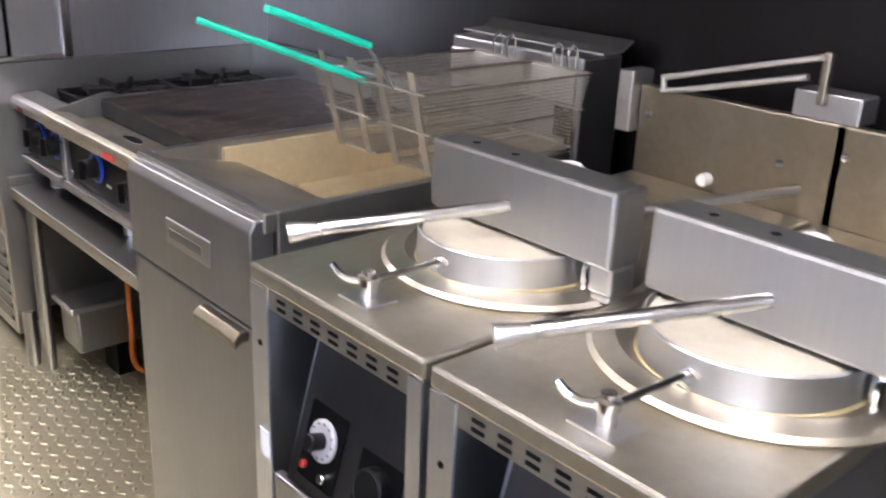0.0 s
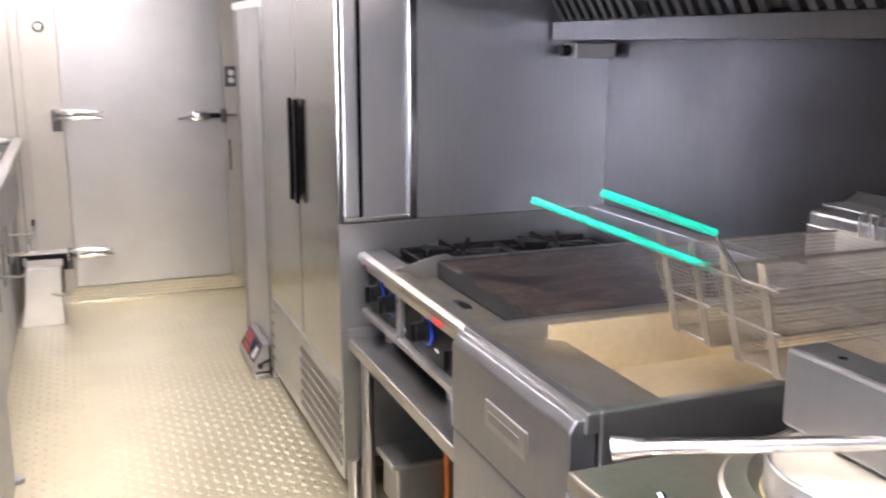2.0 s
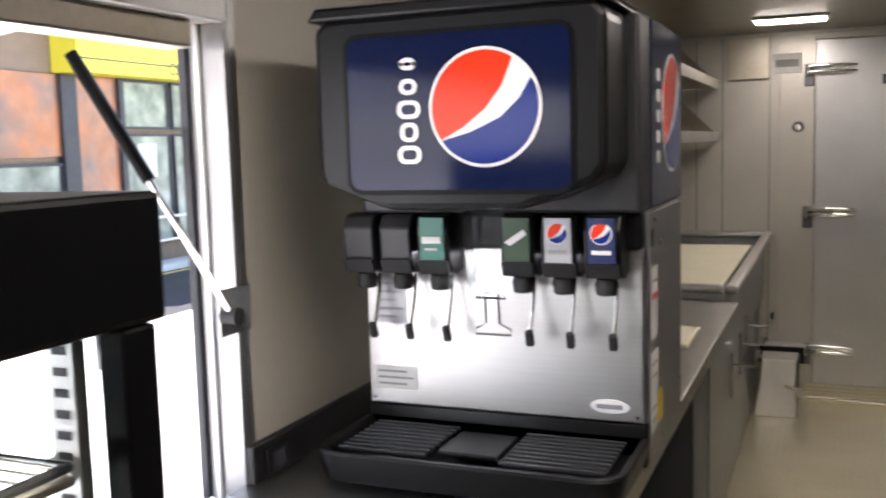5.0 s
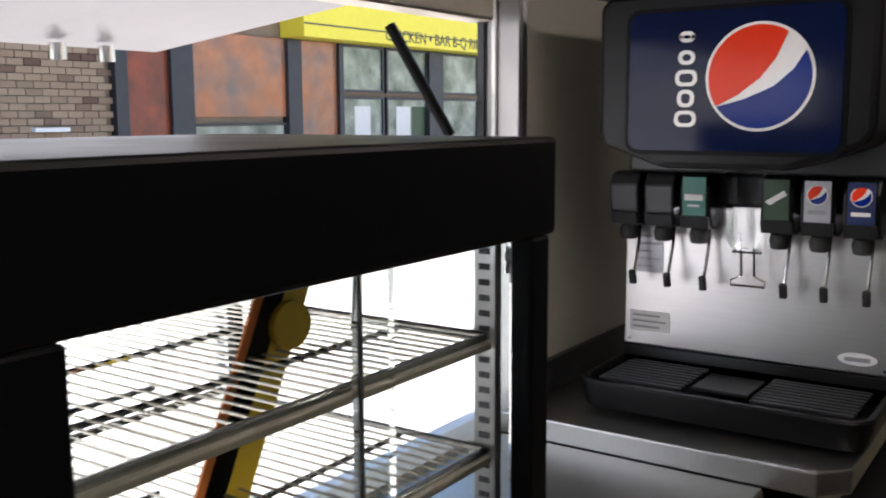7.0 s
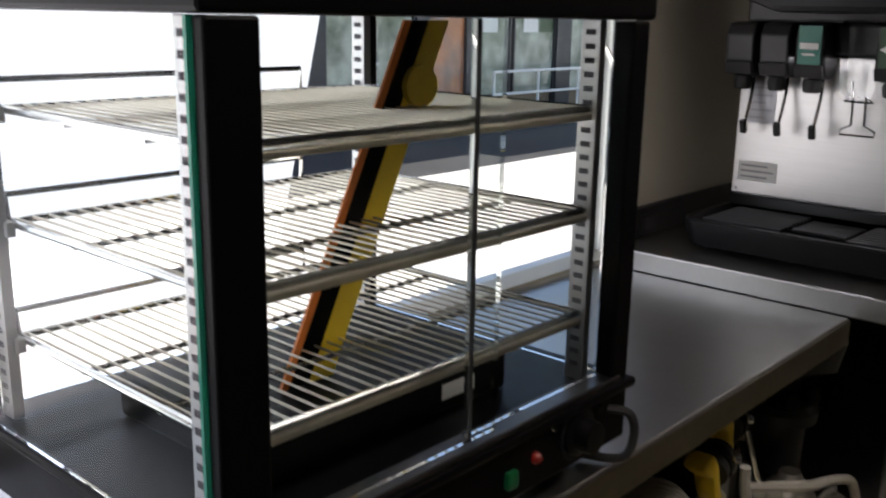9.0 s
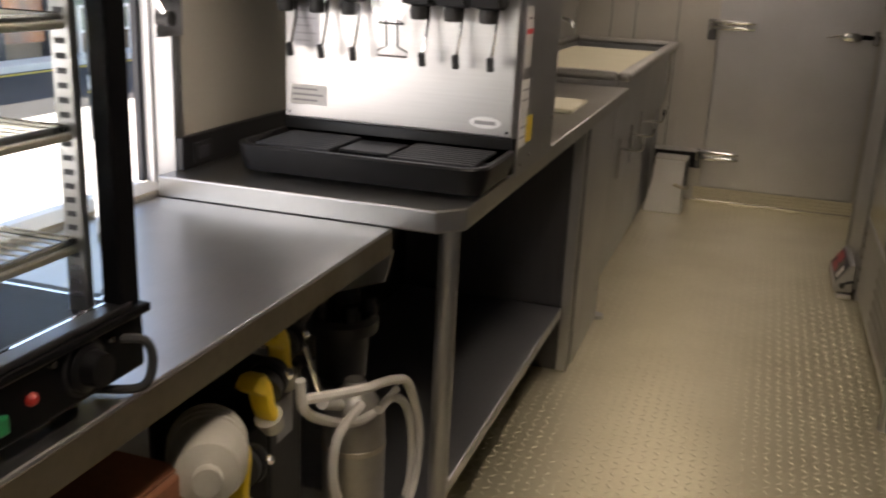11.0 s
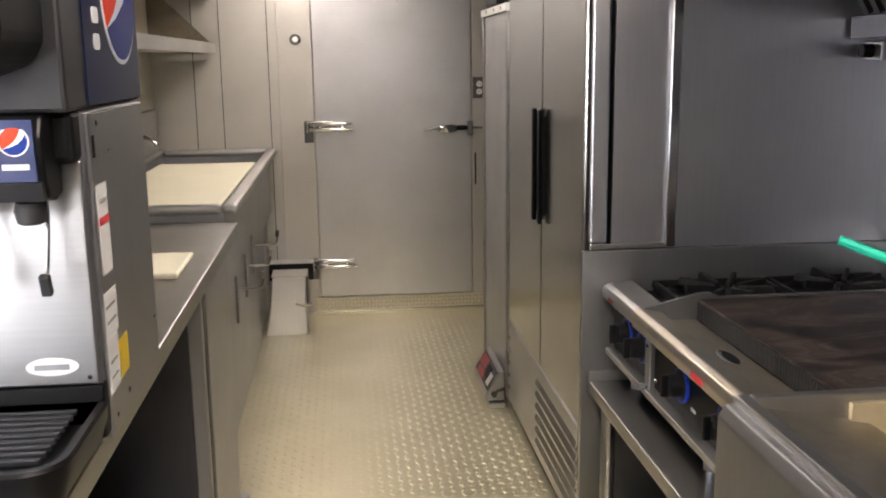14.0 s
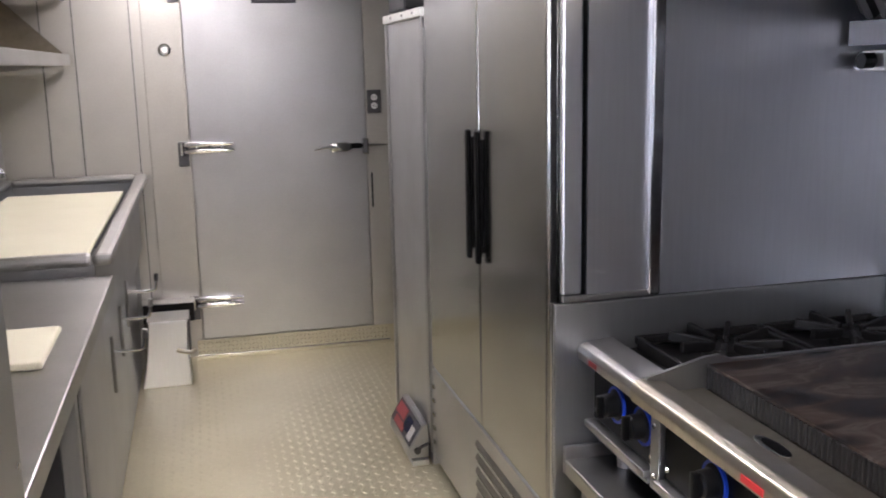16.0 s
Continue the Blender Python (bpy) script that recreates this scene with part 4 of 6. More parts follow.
# control panels
for y0, y1, knobs, blue in ((2.715, 3.00, (2.755, 2.875), False), (2.10, 2.675, (2.262, 2.492), True)):
    cp = part("control_panel", box(1.045, 1.0595, y0, y1, 0.68, 0.797, 0.003), BLACK, rg, "dark control panel")
    for ky in knobs:
        kb = part("knob", lathe([(0.033, 0), (0.033, 0.006), (0.026, 0.010), (0.024, 0.032), (0.020, 0.036), (0, 0.036)], pose(1.045, ky, 0.752, 0, -90, 0), 24), PLASTIC, cp, "", True)
        part("knob_collar", lathe([(0.0335, 0.001), (0.0385, 0.001), (0.0385, 0.007), (0.0335, 0.007)], pose(1.045, ky, 0.752, 0, -90, 0), 28), BLUE, kb, "bright blue collar")
        part("knob_grip", box(0.996, 1.012, ky - 0.006, ky + 0.006, 0.728, 0.776, 0.003), PLASTIC, kb)
        part("knob_scale", box(1.0435, 1.0447, ky - 0.075, ky - 0.050, 0.715, 0.722), PAPER, cp)
    part("panel_rail", box(1.022, 1.060, y0, y1, 0.662, 0.678, 0.003), STEEL_H, cp)
    for yy in (y0 + 0.012, y1 - 0.012):
        part("screw", lathe([(0.006, 0), (0.004, 0.003), (0, 0.003)], pose(1.045, yy, 0.700, 0, -90, 0), 10), CHROME, cp)
strip = part("panel_divider", box(1.034, 1.060, 2.678, 2.712, 0.655, 0.797, 0.003), STEEL_V, rg)
for z in (0.675, 0.775):
    part("screw", lathe([(0.006, 0), (0.004, 0.003), (0, 0.003)], pose(1.034, 2.695, z, 0, -90, 0), 10), CHROME, strip)
part("warning_label", box(RF - 0.0045, RF - 0.0033, 2.315, 2.375, 0.811, 0.824), RED, rg, "small red warning label")
for x, y in ((1.10, 2.95), (1.75, 2.95), (1.10, 2.45), (1.10, 2.06), (1.75, 2.06)):
    part("foot", rod((x, y, 0.580), (x, y, 0.621), 0.020), STEEL_V, rg)

# deep fryer
FRX = 0.900
fy = thing("deep_fryer", (1.3, 1.74, 0.0), "floor standing stainless deep fryer with an open oil well", "deep fryer")
part("cabinet", box(0.93, 1.66, 1.505, 1.970, 0.09, 0.80, 0.004), STEEL_WALL, fy)
part("front_header", prism([(FRX, 0.728), (FRX, 0.895), (0.912, 0.914), (0.945, 0.914), (0.945, 0.728)], "y", 1.505, 1.970, 0.003), STEEL_WALL, fy)
d = part("door", box(FRX + 0.002, 0.9295, 1.508, 1.967, 0.12, 0.722, 0.005), STEEL_WALL, fy)
part("door_handle", prism([(FRX - 0.026, 0.690), (FRX - 0.030, 0.707), (FRX - 0.015, 0.720), (FRX + 0.002, 0.718), (FRX + 0.002, 0.700), (FRX - 0.012, 0.700)], "y", 1.520, 1.665, 0.003), STEEL_BACK, d, "folded metal pull")
npz = part("nameplate", box(FRX - 0.006, FRX - 0.0005, 1.635, 1.80, 0.795, 0.845, 0.003), STEEL_H, fy, "raised plate with worn lettering")
part("nameplate_print", box(FRX - 0.0075, FRX - 0.0062, 1.66, 1.78, 0.811, 0.828), STEEL_WALL, npz)
bm = bmesh.new()
add_box(bm, 0.925, 0.950, 1.500, 1.975, 0.890, 0.926, 0.004)
add_box(bm, 0.950, 1.66, 1.500, 1.520, 0.80, 0.926, 0.004)
add_box(bm, 0.950, 1.66, 1.955, 1.975, 0.80, 0.926, 0.004)
add_box(bm, 1.63, 1.66, 1.520, 1.955, 0.80, 0.95, 0.004)
part("tank_rim", bm, STEEL_H, fy)
part("drain_ledge", prism([(0.951, 0.912), (1.13, 0.880), (1.13, 0.872), (0.951, 0.895)], "y", 1.5205, 1.9545), STEEL_GREASY, fy, "sloping drain board")
for q in ((1.10, 1.63, 1.5205, 1.5295, 0.62, 0.912), (1.10, 1.63, 1.9455, 1.9545, 0.62, 0.912), (1.62, 1.63, 1.530, 1.9455, 0.62, 0.912), (1.10, 1.13, 1.530, 1.9455, 0.62, 0.870)):
    part("well_side", box(*q), OIL, fy, "amber stained side of the oil well")
part("well_bottom", box(1.131, 1.62, 1.530, 1.945, 0.801, 0.806), OIL, fy, "amber stained bottom of the oil well")
fl = part("flue", box(1.675, 1.80, 1.50, 1.90, 0.60, 1.115, 0.006), STEEL_WALL, fy, "dark flue box at the back")
part("flue_slot", box(1.670, 1.6745, 1.515, 1.565, 0.90, 1.07), BLACK, fl)
part("flue_cap", prism([(1.735, 1.116), (1.80, 1.117), (1.835, 1.137), (1.83, 1.143), (1.795, 1.123), (1.735, 1.121)], "y", 1.50, 1.93, 0.002), STEEL_PANEL, fl, "pale folded flue baffle")
hg = part("basket_hanger", box(1.6615, 1.674, 1.51, 1.89, 1.02, 1.09, 0.003), STEEL_H, fl)
for x, y in ((0.96, 1.50), (0.96, 1.93), (1.72, 1.50), (1.72, 1.93)):
    part("leg", rod((x, y, 0.0), (x, y, 0.091), 0.022), STEEL_V, fy)


def fry_basket(y0, y1, tip, mid):
    b = thing("fry_basket", (1.25, (y0 + y1) / 2, 1.0), "wire fry basket with a green coated handle", "fry basket", "fry baskets")
    x0, x1, zb, zt, ins, fi = 1.212, 1.645, 0.945, 1.095, 0.022, 0.048
    top = [(x0, y0, zt), (x0, y1, zt), (x1, y1, zt), (x1, y0, zt), (x0, y0, zt)]
    midr = [(x0 + fi / 2, y0 + ins / 2, 1.02), (x0 + fi / 2, y1 - ins / 2, 1.02), (x1, y1 - ins / 2, 1.02), (x1, y0 + ins / 2, 1.02), (x0 + fi / 2, y0 + ins / 2, 1.02)]
    bot = [(x0 + fi, y0 + ins, zb), (x0 + fi, y1 - ins, zb), (x1 - ins, y1 - ins, zb), (x1 - ins, y0 + ins, zb), (x0 + fi, y0 + ins, zb)]
    for pts in (top, midr, bot):
        part("frame_wire", tube(pts, 0.0028, 6), WIRE, b)
    bm = bmesh.new()
    n = 56
    for k in range(1, n):
        x = x0 + (x1 - x0) * k / n
        xb = x0 + fi + (x1 - x0 - ins - fi) * k / n
        add_tube(bm, [(x, y0, zt), (xb, y0 + ins, zb), (xb, y1 - ins, zb), (x, y1, zt)], 0.0006, 3)
    for k in range(1, 24):
        y = y0 + (y1 - y0) * k / 24
        yb = y0 + ins + (y1 - y0 - 2 * ins) * k / 24
        add_tube(bm, [(x0, y, zt), (x0 + fi, yb, zb), (x1 - ins, yb, zb), (x1, y, zt)], 0.0006, 3)
    for k in range(1, 20):
        f = k / 20
        i = ins * f
        z = zt + (zb - zt) * f
        add_tube(bm, [(x0 + fi * f, y0 + i, z), (x0 + fi * f, y1 - i, z), (x1 - i, y1 - i, z), (x1 - i, y0 + i, z), (x0 + fi * f, y0 + i, z)], 0.0006, 3)
    part("mesh", bm, WIRE, b)
    for f in (0.22, 0.78):
        y = y0 + (y1 - y0) * f
        yb = y0 + ins + (y1 - y0 - 2 * ins) * f
        part("strap", prism([(x0 - 0.004, zt + 0.035), (x0 - 0.001, zt + 0.035), (x0 + fi - 0.001, zb - 0.004), (x0 + fi - 0.004, zb - 0.004)], "y", y - 0.009, y + 0.009), WIRE, b, "flat support strap")
    ym = (y0 + y1) / 2
    for s in (-0.02, 0.02):
        part("hook", tube(curved([(x1, ym + s, zt), (x1 - 0.005, ym + s, zt + 0.03), (x1 + 0.01, ym + s, zt + 0.045), (x1 + 0.022, ym + s, zt + 0.03), (x1 + 0.022, ym + s, zt - 0.01)], 4), 0.003, 6), CHROME, b, "", True)
    part("handle_wire", tube([mid, (x0, ym, zt)], 0.004, 6), CHROME, b)
    for s in (-0.009, 0.009):
        d = Vector((0, s, 0))
        part("grip", tube(curved([Vector(tip) + d * 0.5, Vector(tip).lerp(Vector(mid), 0.3) + d, Vector(mid) + d], 4), 0.0065, 8), GREEN, b, "green vinyl grip", True)
    return b


fry_basket(1.625, 1.79, (0.977, 1.793, 1.194), (1.242, 1.640, 1.085))
fry_basket(1.45, 1.615, (0.994, 1.59, 1.234), (1.167, 1.552, 1.17))


def pressure_fryer(yc):
    """One floor pressure fryer, 0.39 m wide, centred on yc."""
    f = thing("pressure_fryer", (1.2, yc, 0.0), "stainless pressure fryer with a round lid under a clamp beam", "pressure fryer", "pressure fryers")
    y0, y1, x0 = yc - 0.196, yc + 0.196, 0.822
    part("top", box(x0, 1.699, y0, y1, 0.882, 0.910, 0.005), STEEL_GREASY, f, "greasy stainless top")
    for q in ((x0 + 0.004, 1.60, y0 + 0.001, y0 + 0.020, 0.08, 0.8815), (x0 + 0.004, 1.60, y1 - 0.020, y1 - 0.001, 0.08, 0.8815), (1.40, 1.60, y0 + 0.0205, y1 - 0.0205, 0.08, 0.8815)):
        part("body_panel", box(*q), STEEL_V, f)
    part("side_flange", box(x0 + 0.0, x0 + 0.0035, y1 - 0.045, y1 - 0.001, 0.08, 0.88), STEEL_SHEEN, f)
    part("side_flange", box(x0 + 0.0, x0 + 0.0035, y0 + 0.001, y0 + 0.028, 0.08, 0.88), STEEL_SHEEN, f)
    # slots under the front edge
    bm = prism([(x0 + 0.004, 0.8815), (x0 + 0.004, 0.850), (x0 + 0.020, 0.850), (x0 + 0.020, 0.8815)], "y", y0 + 0.028, y1 - 0.045)
    hd = part("slotted_header", bm, STEEL_H, f)
    for k in range(7):
        for zz in (0.857, 0.869):
            yy = y0 + 0.05 + k * 0.042
            part("slot", box(x0 + 0.002, x0 + 0.0038, yy, yy + 0.020, zz, zz + 0.0045), BLACK, hd)
    # sloping panel, set back at the top
    pb, pt_ = Vector((x0 + 0.01, 0, 0.58)), Vector((x0 + 0.085, 0, 0.845))
    pn = part("sloping_panel", prism([(pb.x, pb.z), (pt_.x, pt_.z), (pt_.x + 0.012, pt_.z), (pb.x + 0.012, pb.z)], "y", y0 + 0.021, y1 - 0.075), STEEL_DARK, f, "sloping brushed control panel")
    part("panel_side", prism([(x0 + 0.012, 0.56), (x0 + 0.10, 0.56), (x0 + 0.10, 0.846), (x0 + 0.088, 0.846)], "y", y1 - 0.0745, y1 - 0.066), STEEL_SHEEN, f)
    # Black sheet that gives the recess behind the panel its shade.
    part("recess_shade", box(x0 + 0.12, x0 + 0.13, y0 + 0.021, y1 - 0.021, 0.5, 0.881), BLACK, f)
    part("lower_door", box(x0 + 0.004, x0 + 0.022, y0 + 0.028, y1 - 0.045, 0.12, 0.575, 0.004), STEEL_V, f)
    way = (pt_ - pb).normalized()
    nrm = Vector((-way.z, 0, way.x))
    base = Matrix(((0, way.x, nrm.x, pb.x), (-1, 0, 0, 0), (0, way.z, nrm.z, pb.z), (0, 0, 0, 1)))

    def on_panel(name, yy, up, w, h, d, m_, parent, rad=0.008, label="", off=0.0):
        b = prism(rounded(w, h, rad), "z", off, off + d)
        bmesh.ops.transform(b, matrix=Matrix.Translation((0, yy, 0)) @ base @ Matrix.Translation((0, up, 0)), verts=b.verts)
        return part(name, b, m_, parent, label)

    def dial(yy, up, r, d, m_, parent, name, off=0.0):
        b = lathe([(r, 0), (r, d), (r * 0.85, d + 0.002), (0, d + 0.002)], Matrix.Translation((0, yy, 0)) @ base @ Matrix.Translation((0, up, off)), 28)
        return part(name, b, m_, parent)
    tm = on_panel("timer_plate", yc + 0.055, 0.080, 0.088, 0.118, 0.003, BLACK, pn, 0.004, "black timer plate with a pale dial")
    td = dial(yc + 0.055, 0.090, 0.032, 0.003, SILVERLAB, tm, "timer_dial", 0.003)
    for k in range(12):
        a = k * math.tau / 12
        on_panel("dial_mark", yc + 0.055 + 0.026 * math.sin(a), 0.090 + 0.026 * math.cos(a), 0.0035, 0.0035, 0.001, INK, tm, 0.001, "", 0.0081)
    dial(yc + 0.055, 0.090, 0.013, 0.022, PLASTIC, tm, "timer_knob", 0.008)
    dial(yc + 0.085, 0.040, 0.006, 0.005, DARKRED, tm, "pilot_light", 0.003)
    dial(yc + 0.035, 0.040, 0.008, 0.008, CHROME, tm, "toggle", 0.003)
    th = on_panel("thermostat_plate", yc - 0.075, 0.062, 0.092, 0.118, 0.003, BLACK, pn, 0.004, "black thermostat plate with a knob")
    dial(yc - 0.075, 0.080, 0.030, 0.018, PLASTIC, th, "thermostat_knob", 0.003)
    dial(yc - 0.050, 0.035, 0.005, 0.005, DARKRED, th, "pilot_light", 0.003)
    dial(yc - 0.095, 0.035, 0.007, 0.008, CHROME, th, "toggle", 0.003)
    part("rating_sticker", box(x0 - 0.0015, x0 - 0.0003, y1 - 0.043, y1 - 0.018, 0.60, 0.645), PAPER, f)
    part("flange_hole", rod((x0 - 0.001, y1 - 0.025, 0.79), (x0 + 0.0, y1 - 0.025, 0.79), 0.005), BLACK, f)
    # pot, collar and lid
    m0 = pose(1.115, yc - 0.036, 0.910)
    m1 = pose(1.150, yc - 0.024, 0.910)
    part("pot_ring", lathe([(0.200, 0.0), (0.204, 0.004), (0.198, 0.010), (0.178, 0.012), (0.170, 0.016), (0.160, 0.014), (0.10, 0.012), (0.0, 0.012)], m1, 56), STEEL_GREASY, f, "pressed ring round the pot", True)
    co = part("pot_collar", lathe([(0.129, 0.010), (0.132, 0.014), (0.132, 0.058), (0.130, 0.060), (0.127, 0.060), (0.126, 0.050), (0.126, 0.010)], m0, 56), STEEL_PANEL, f, "bright collar with an oily seam", True)
    part("gasket_line", lathe([(0.1325, 0.013), (0.1350, 0.0145), (0.1325, 0.017)], m0, 56), mat_oil, co)
    part("lid", lathe([(0.1255, 0.052), (0.124, 0.055), (0.10, 0.0555), (0.05, 0.056), (0.0, 0.056)], m0, 56), LID, f, "oily cream lid", False)
    # clamp beam across the lid
    bx0, bx1 = 1.085, 1.150
    part("clamp_beam", box(bx0, bx1, yc - 0.245, yc + 0.105, 0.9725, 1.078, 0.006), STEEL_PANEL, f, "heavy square clamp beam")
    for yy in (yc - 0.04, yc + 0.04):
        part("beam_hole", rod((bx0 + 0.03, yy, 1.0782), (bx0 + 0.03, yy, 1.0788), 0.006), BLACK, f)
    part("beam_post", box(1.100, 1.148, yc - 0.240, yc - 0.198, 0.93, 0.972, 0.006), STEEL_V, f)
    part("beam_post_foot", box(1.105, 1.143, yc - 0.235, yc - 0.202, 0.918, 0.930, 0.004), STEEL_H, f)
    part("latch_hoop", tube(curved([(1.122, yc - 0.178, 0.920), (1.122, yc - 0.178, 0.950), (1.128, yc - 0.184, 0.962), (1.140, yc - 0.192, 0.958)], 4), 0.007), CHROME, f, "", True)
    part("beam_knob", lathe([(0.0, 0.0), (0.022, 0.0), (0.028, 0.006), (0.028, 0.018), (0.020, 0.026), (0.0, 0.028)], pose(1.263, yc - 0.012, 1.010), 24), WHITE, f, "round white knob", True)
    part("knob_stem", rod((1.263, yc - 0.012, 0.945), (1.263, yc - 0.012, 1.0105), 0.012), CHROME, f)
    hb = part("clamp_bar", rod((1.086, yc - 0.061, 1.014), (0.870, yc + 0.090, 0.980), 0.0092, 0.0100, 18), CHROME, f, "long bright clamp bar")
    part("bar_grip", lathe([(0.0092, -0.004), (0.0105, 0.004), (0.0150, 0.040), (0.0145, 0.043), (0.009, 0.041), (0, 0.039)], look((0.872, yc + 0.088, 0.980), (1.086, yc - 0.061, 1.014)), 20), STEEL_H, hb, "flared grey end cap", True)
    # exhaust valve and pipe
    PIPE_END = Vector((0.985, yc - 0.040, 0.948))
    vx, vy = 0.878, yc - 0.016
    part("valve_plate", box(vx - 0.026, vx + 0.024, vy - 0.032, vy + 0.032, 0.9105, 0.914, 0.001), STEEL_H, f)
    v = part("valve_body", lathe([(0.011, 0.0), (0.011, 0.016), (0.0145, 0.018), (0.0145, 0.028), (0.009, 0.031), (0.009, 0.036), (0, 0.037)], pose(vx, vy, 0.914), 20), CHROME, f, "chrome exhaust valve", True)
    part("valve_lever", tube(curved([(vx, vy, 0.938), (vx - 0.012, vy + 0.020, 0.935), (vx - 0.018, vy + 0.036, 0.938), (vx - 0.024, vy + 0.050, 0.950)], 5), 0.0055), CHROME, v, "", True)
    part("valve_pipe", rod((vx + 0.008, vy - 0.006, 0.938), PIPE_END, 0.0048), CHROME, v)
    part("pipe_loop", lathe([(0.008, -0.004), (0.014, -0.004), (0.014, 0.004), (0.008, 0.004), (0.008, -0.004)], Matrix.Translation(PIPE_END) @ pose(0, 0, -0.006, 0, 80, 20), 18), CHROME, v)
    # back rail
    part("back_panel", box(1.70, 1.725, y0 - 0.036, y1 - 0.002, 0.60, 1.083, 0.004), STEEL_BACK, f, "greasy upright back panel")
    if yc > 1.0:
        part("back_post", box(1.675, 1.74, y1 + 0.0, y1 + 0.035, 0.99, 1.11, 0.003), STEEL_V, f)
    part("back_rod", tube([(1.45, yc - 0.01, 0.925), (1.70, yc - 0.165, 0.958)], 0.008), STEEL_H, f)
    part("back_bolt", lathe([(0.0, 0.026), (0.004, 0.026), (0.005, 0.028), (0.011, 0.028), (0.012, 0.024), (0.012, 0.006), (0.008, 0.005), (0.008, 0.0)], pose(1.70, yc + 0.015, 0.935, 0, -90, 0), 18), WHITE, f)
    for yy, zz in ((yc + 0.17, 1.03), (yc - 0.12, 0.995)):
        part("rivet", lathe([(0.0, 0.004), (0.006, 0.003), (0.008, 0.0)], pose(1.6995, yy, zz, 0, -90, 0), 12), CHROME, f)
    for xx in (x0 + 0.05, 1.55):
        for yy in (y0 + 0.04, y1 - 0.04):
            part("foot", rod((xx, yy, 0.0), (xx, yy, 0.0805), 0.02), STEEL_V, f)
    return f


mat_oil = mat("amber_grease", (0.42, 0.34, 0.16), 0.3, 0.0, 0.15)
pressure_fryer(1.176)
pressure_fryer(0.772)
rk = thing("lid_rack", (1.66, 1.1, 1.1), "bent steel rod rack over the fryers' back panels", "rack")
part("rack_rod", tube(curved([(1.68, 1.02, 1.155), (1.68, 1.28, 1.088), (1.68, 1.302, 1.092), (1.68, 1.302, 1.108), (1.68, 1.28, 1.115), (1.68, 1.00, 1.190)], 6), 0.0058), STEEL_PANEL, rk, "", True)
part("rack_block", box(1.70, 1.76, 0.93, 1.05, 1.0835, 1.13, 0.003), STEEL_V, rk)
part("rack_post", box(1.683, 1.697, 0.988, 1.002, 1.11, 1.198, 0.003), STEEL_BACK, rk)
# ---- drinks dispenser ----
dd = thing("drinks_dispenser", (-0.25, 2.0, CZ), "black and steel soda fountain with six valves and a sign panel", "soda fountain")
MX0, MX1, MYF, MYB = -0.522, 0.014, 1.966, 2.34
part("lower_body", box(MX0 + 0.004, MX1 - 0.003, MYF + 0.006, MYB, CZ + 0.002, 1.365, 0.004), STEEL_V, dd, "plain steel lower body")
part("splash_panel", box(MX0, MX1 - 0.004, MYF - 0.004, MYF + 0.005, 0.992, 1.30, 0.003), STEEL_H, dd, "bright brushed splash panel")
part("side_skin", box(MX1 - 0.0028, MX1 + 0.003, MYF + 0.022, MYB, CZ + 0.002, 1.36, 0.002), STEEL_V, dd)
for y0, y1, z0, z1, m_ in ((2.000, 2.055, 1.135, 1.262, PAPER), (1.990, 2.060, 1.045, 1.110, PAPER), (1.990, 2.050, 0.965, 1.044, PAPER), (2.052, 2.108, 0.968, 1.026, YELLOW)):
    s = part("side_label", box(MX1 + 0.0032, MX1 + 0.004, y0, y1, z0, z1), m_, dd, "peeling paper label")
    if z0 > 1.12:
        part("label_band", box(MX1 + 0.0042, MX1 + 0.0047, y0, y1, 1.205, 1.216), RED, s)
        part("label_print", box(MX1 + 0.0042, MX1 + 0.0047, y0 + 0.01, y1 - 0.012, 1.235, 1.240), GREYINK, s)
    elif m_ is PAPER:
        for k in range(2):
            part("label_print", box(MX1 + 0.0042, MX1 + 0.0047, y0 + 0.008, y1 - 0.012, z0 + 0.02 + k * 0.022, z0 + 0.024 + k * 0.022), GREYINK, s)
part("side_slot", box(MX1 + 0.0032, MX1 + 0.0042, 1.998, 2.010, 1.300, 1.330), BLACK, dd)
for y, z in ((2.03, 1.345), (2.09, 1.30), (2.10, 0.935), (2.32, 0.99), (2.02, 0.925)):
    part("side_rivet", lathe([(0.005, 0), (0.003, 0.0015), (0, 0.0015)], pose(MX1 + 0.003, y, z, 0, 90, 0), 10), CHROME, dd)
# upper head
part("head_body", box(MX0 + 0.03, MX1 + 0.002, 1.90, MYB, 1.3655, 1.690, 0.006), GREYPL, dd)
bm = prism([(-0.478, 1.425), (-0.36, 1.383), (-0.135, 1.383), (-0.018, 1.425), (0.0, 1.45), (0.0, 1.675), (-0.015, 1.695), (-0.465, 1.695), (-0.485, 1.675), (-0.485, 1.45)], "y", 1.730, 1.899, 0.012)
part("marquee_housing", bm, PLASTIC, dd, "rounded black sign housing")
part("head_cap", prism([(-0.495, 1.690), (0.006, 1.690), (-0.008, 1.712), (-0.480, 1.712)], "y", 1.725, MYB, 0.006), PLASTIC, dd)
cx, cz = -0.247, 1.540


def on_front(outline, y, dx=0.0, dz=0.0, t=0.0015):
    return prism([(cx + dx + a, cz + dz + b) for a, b in outline], "y", y - t, y)


part("sign_rim", on_front(rounded(0.384, 0.258, 0.026), 1.7300, 0.010, -0.003, 0.002), BLACK, dd, "black rim round the sign")
sg = part("sign_panel", on_front(rounded(0.368, 0.242, 0.020), 1.7295, 0.010, -0.003, 0.004), SIGNBLUE, dd, "glossy navy sign panel with a tricolour disc")
R, ox, oz = 0.0865, 0.060, 0.002


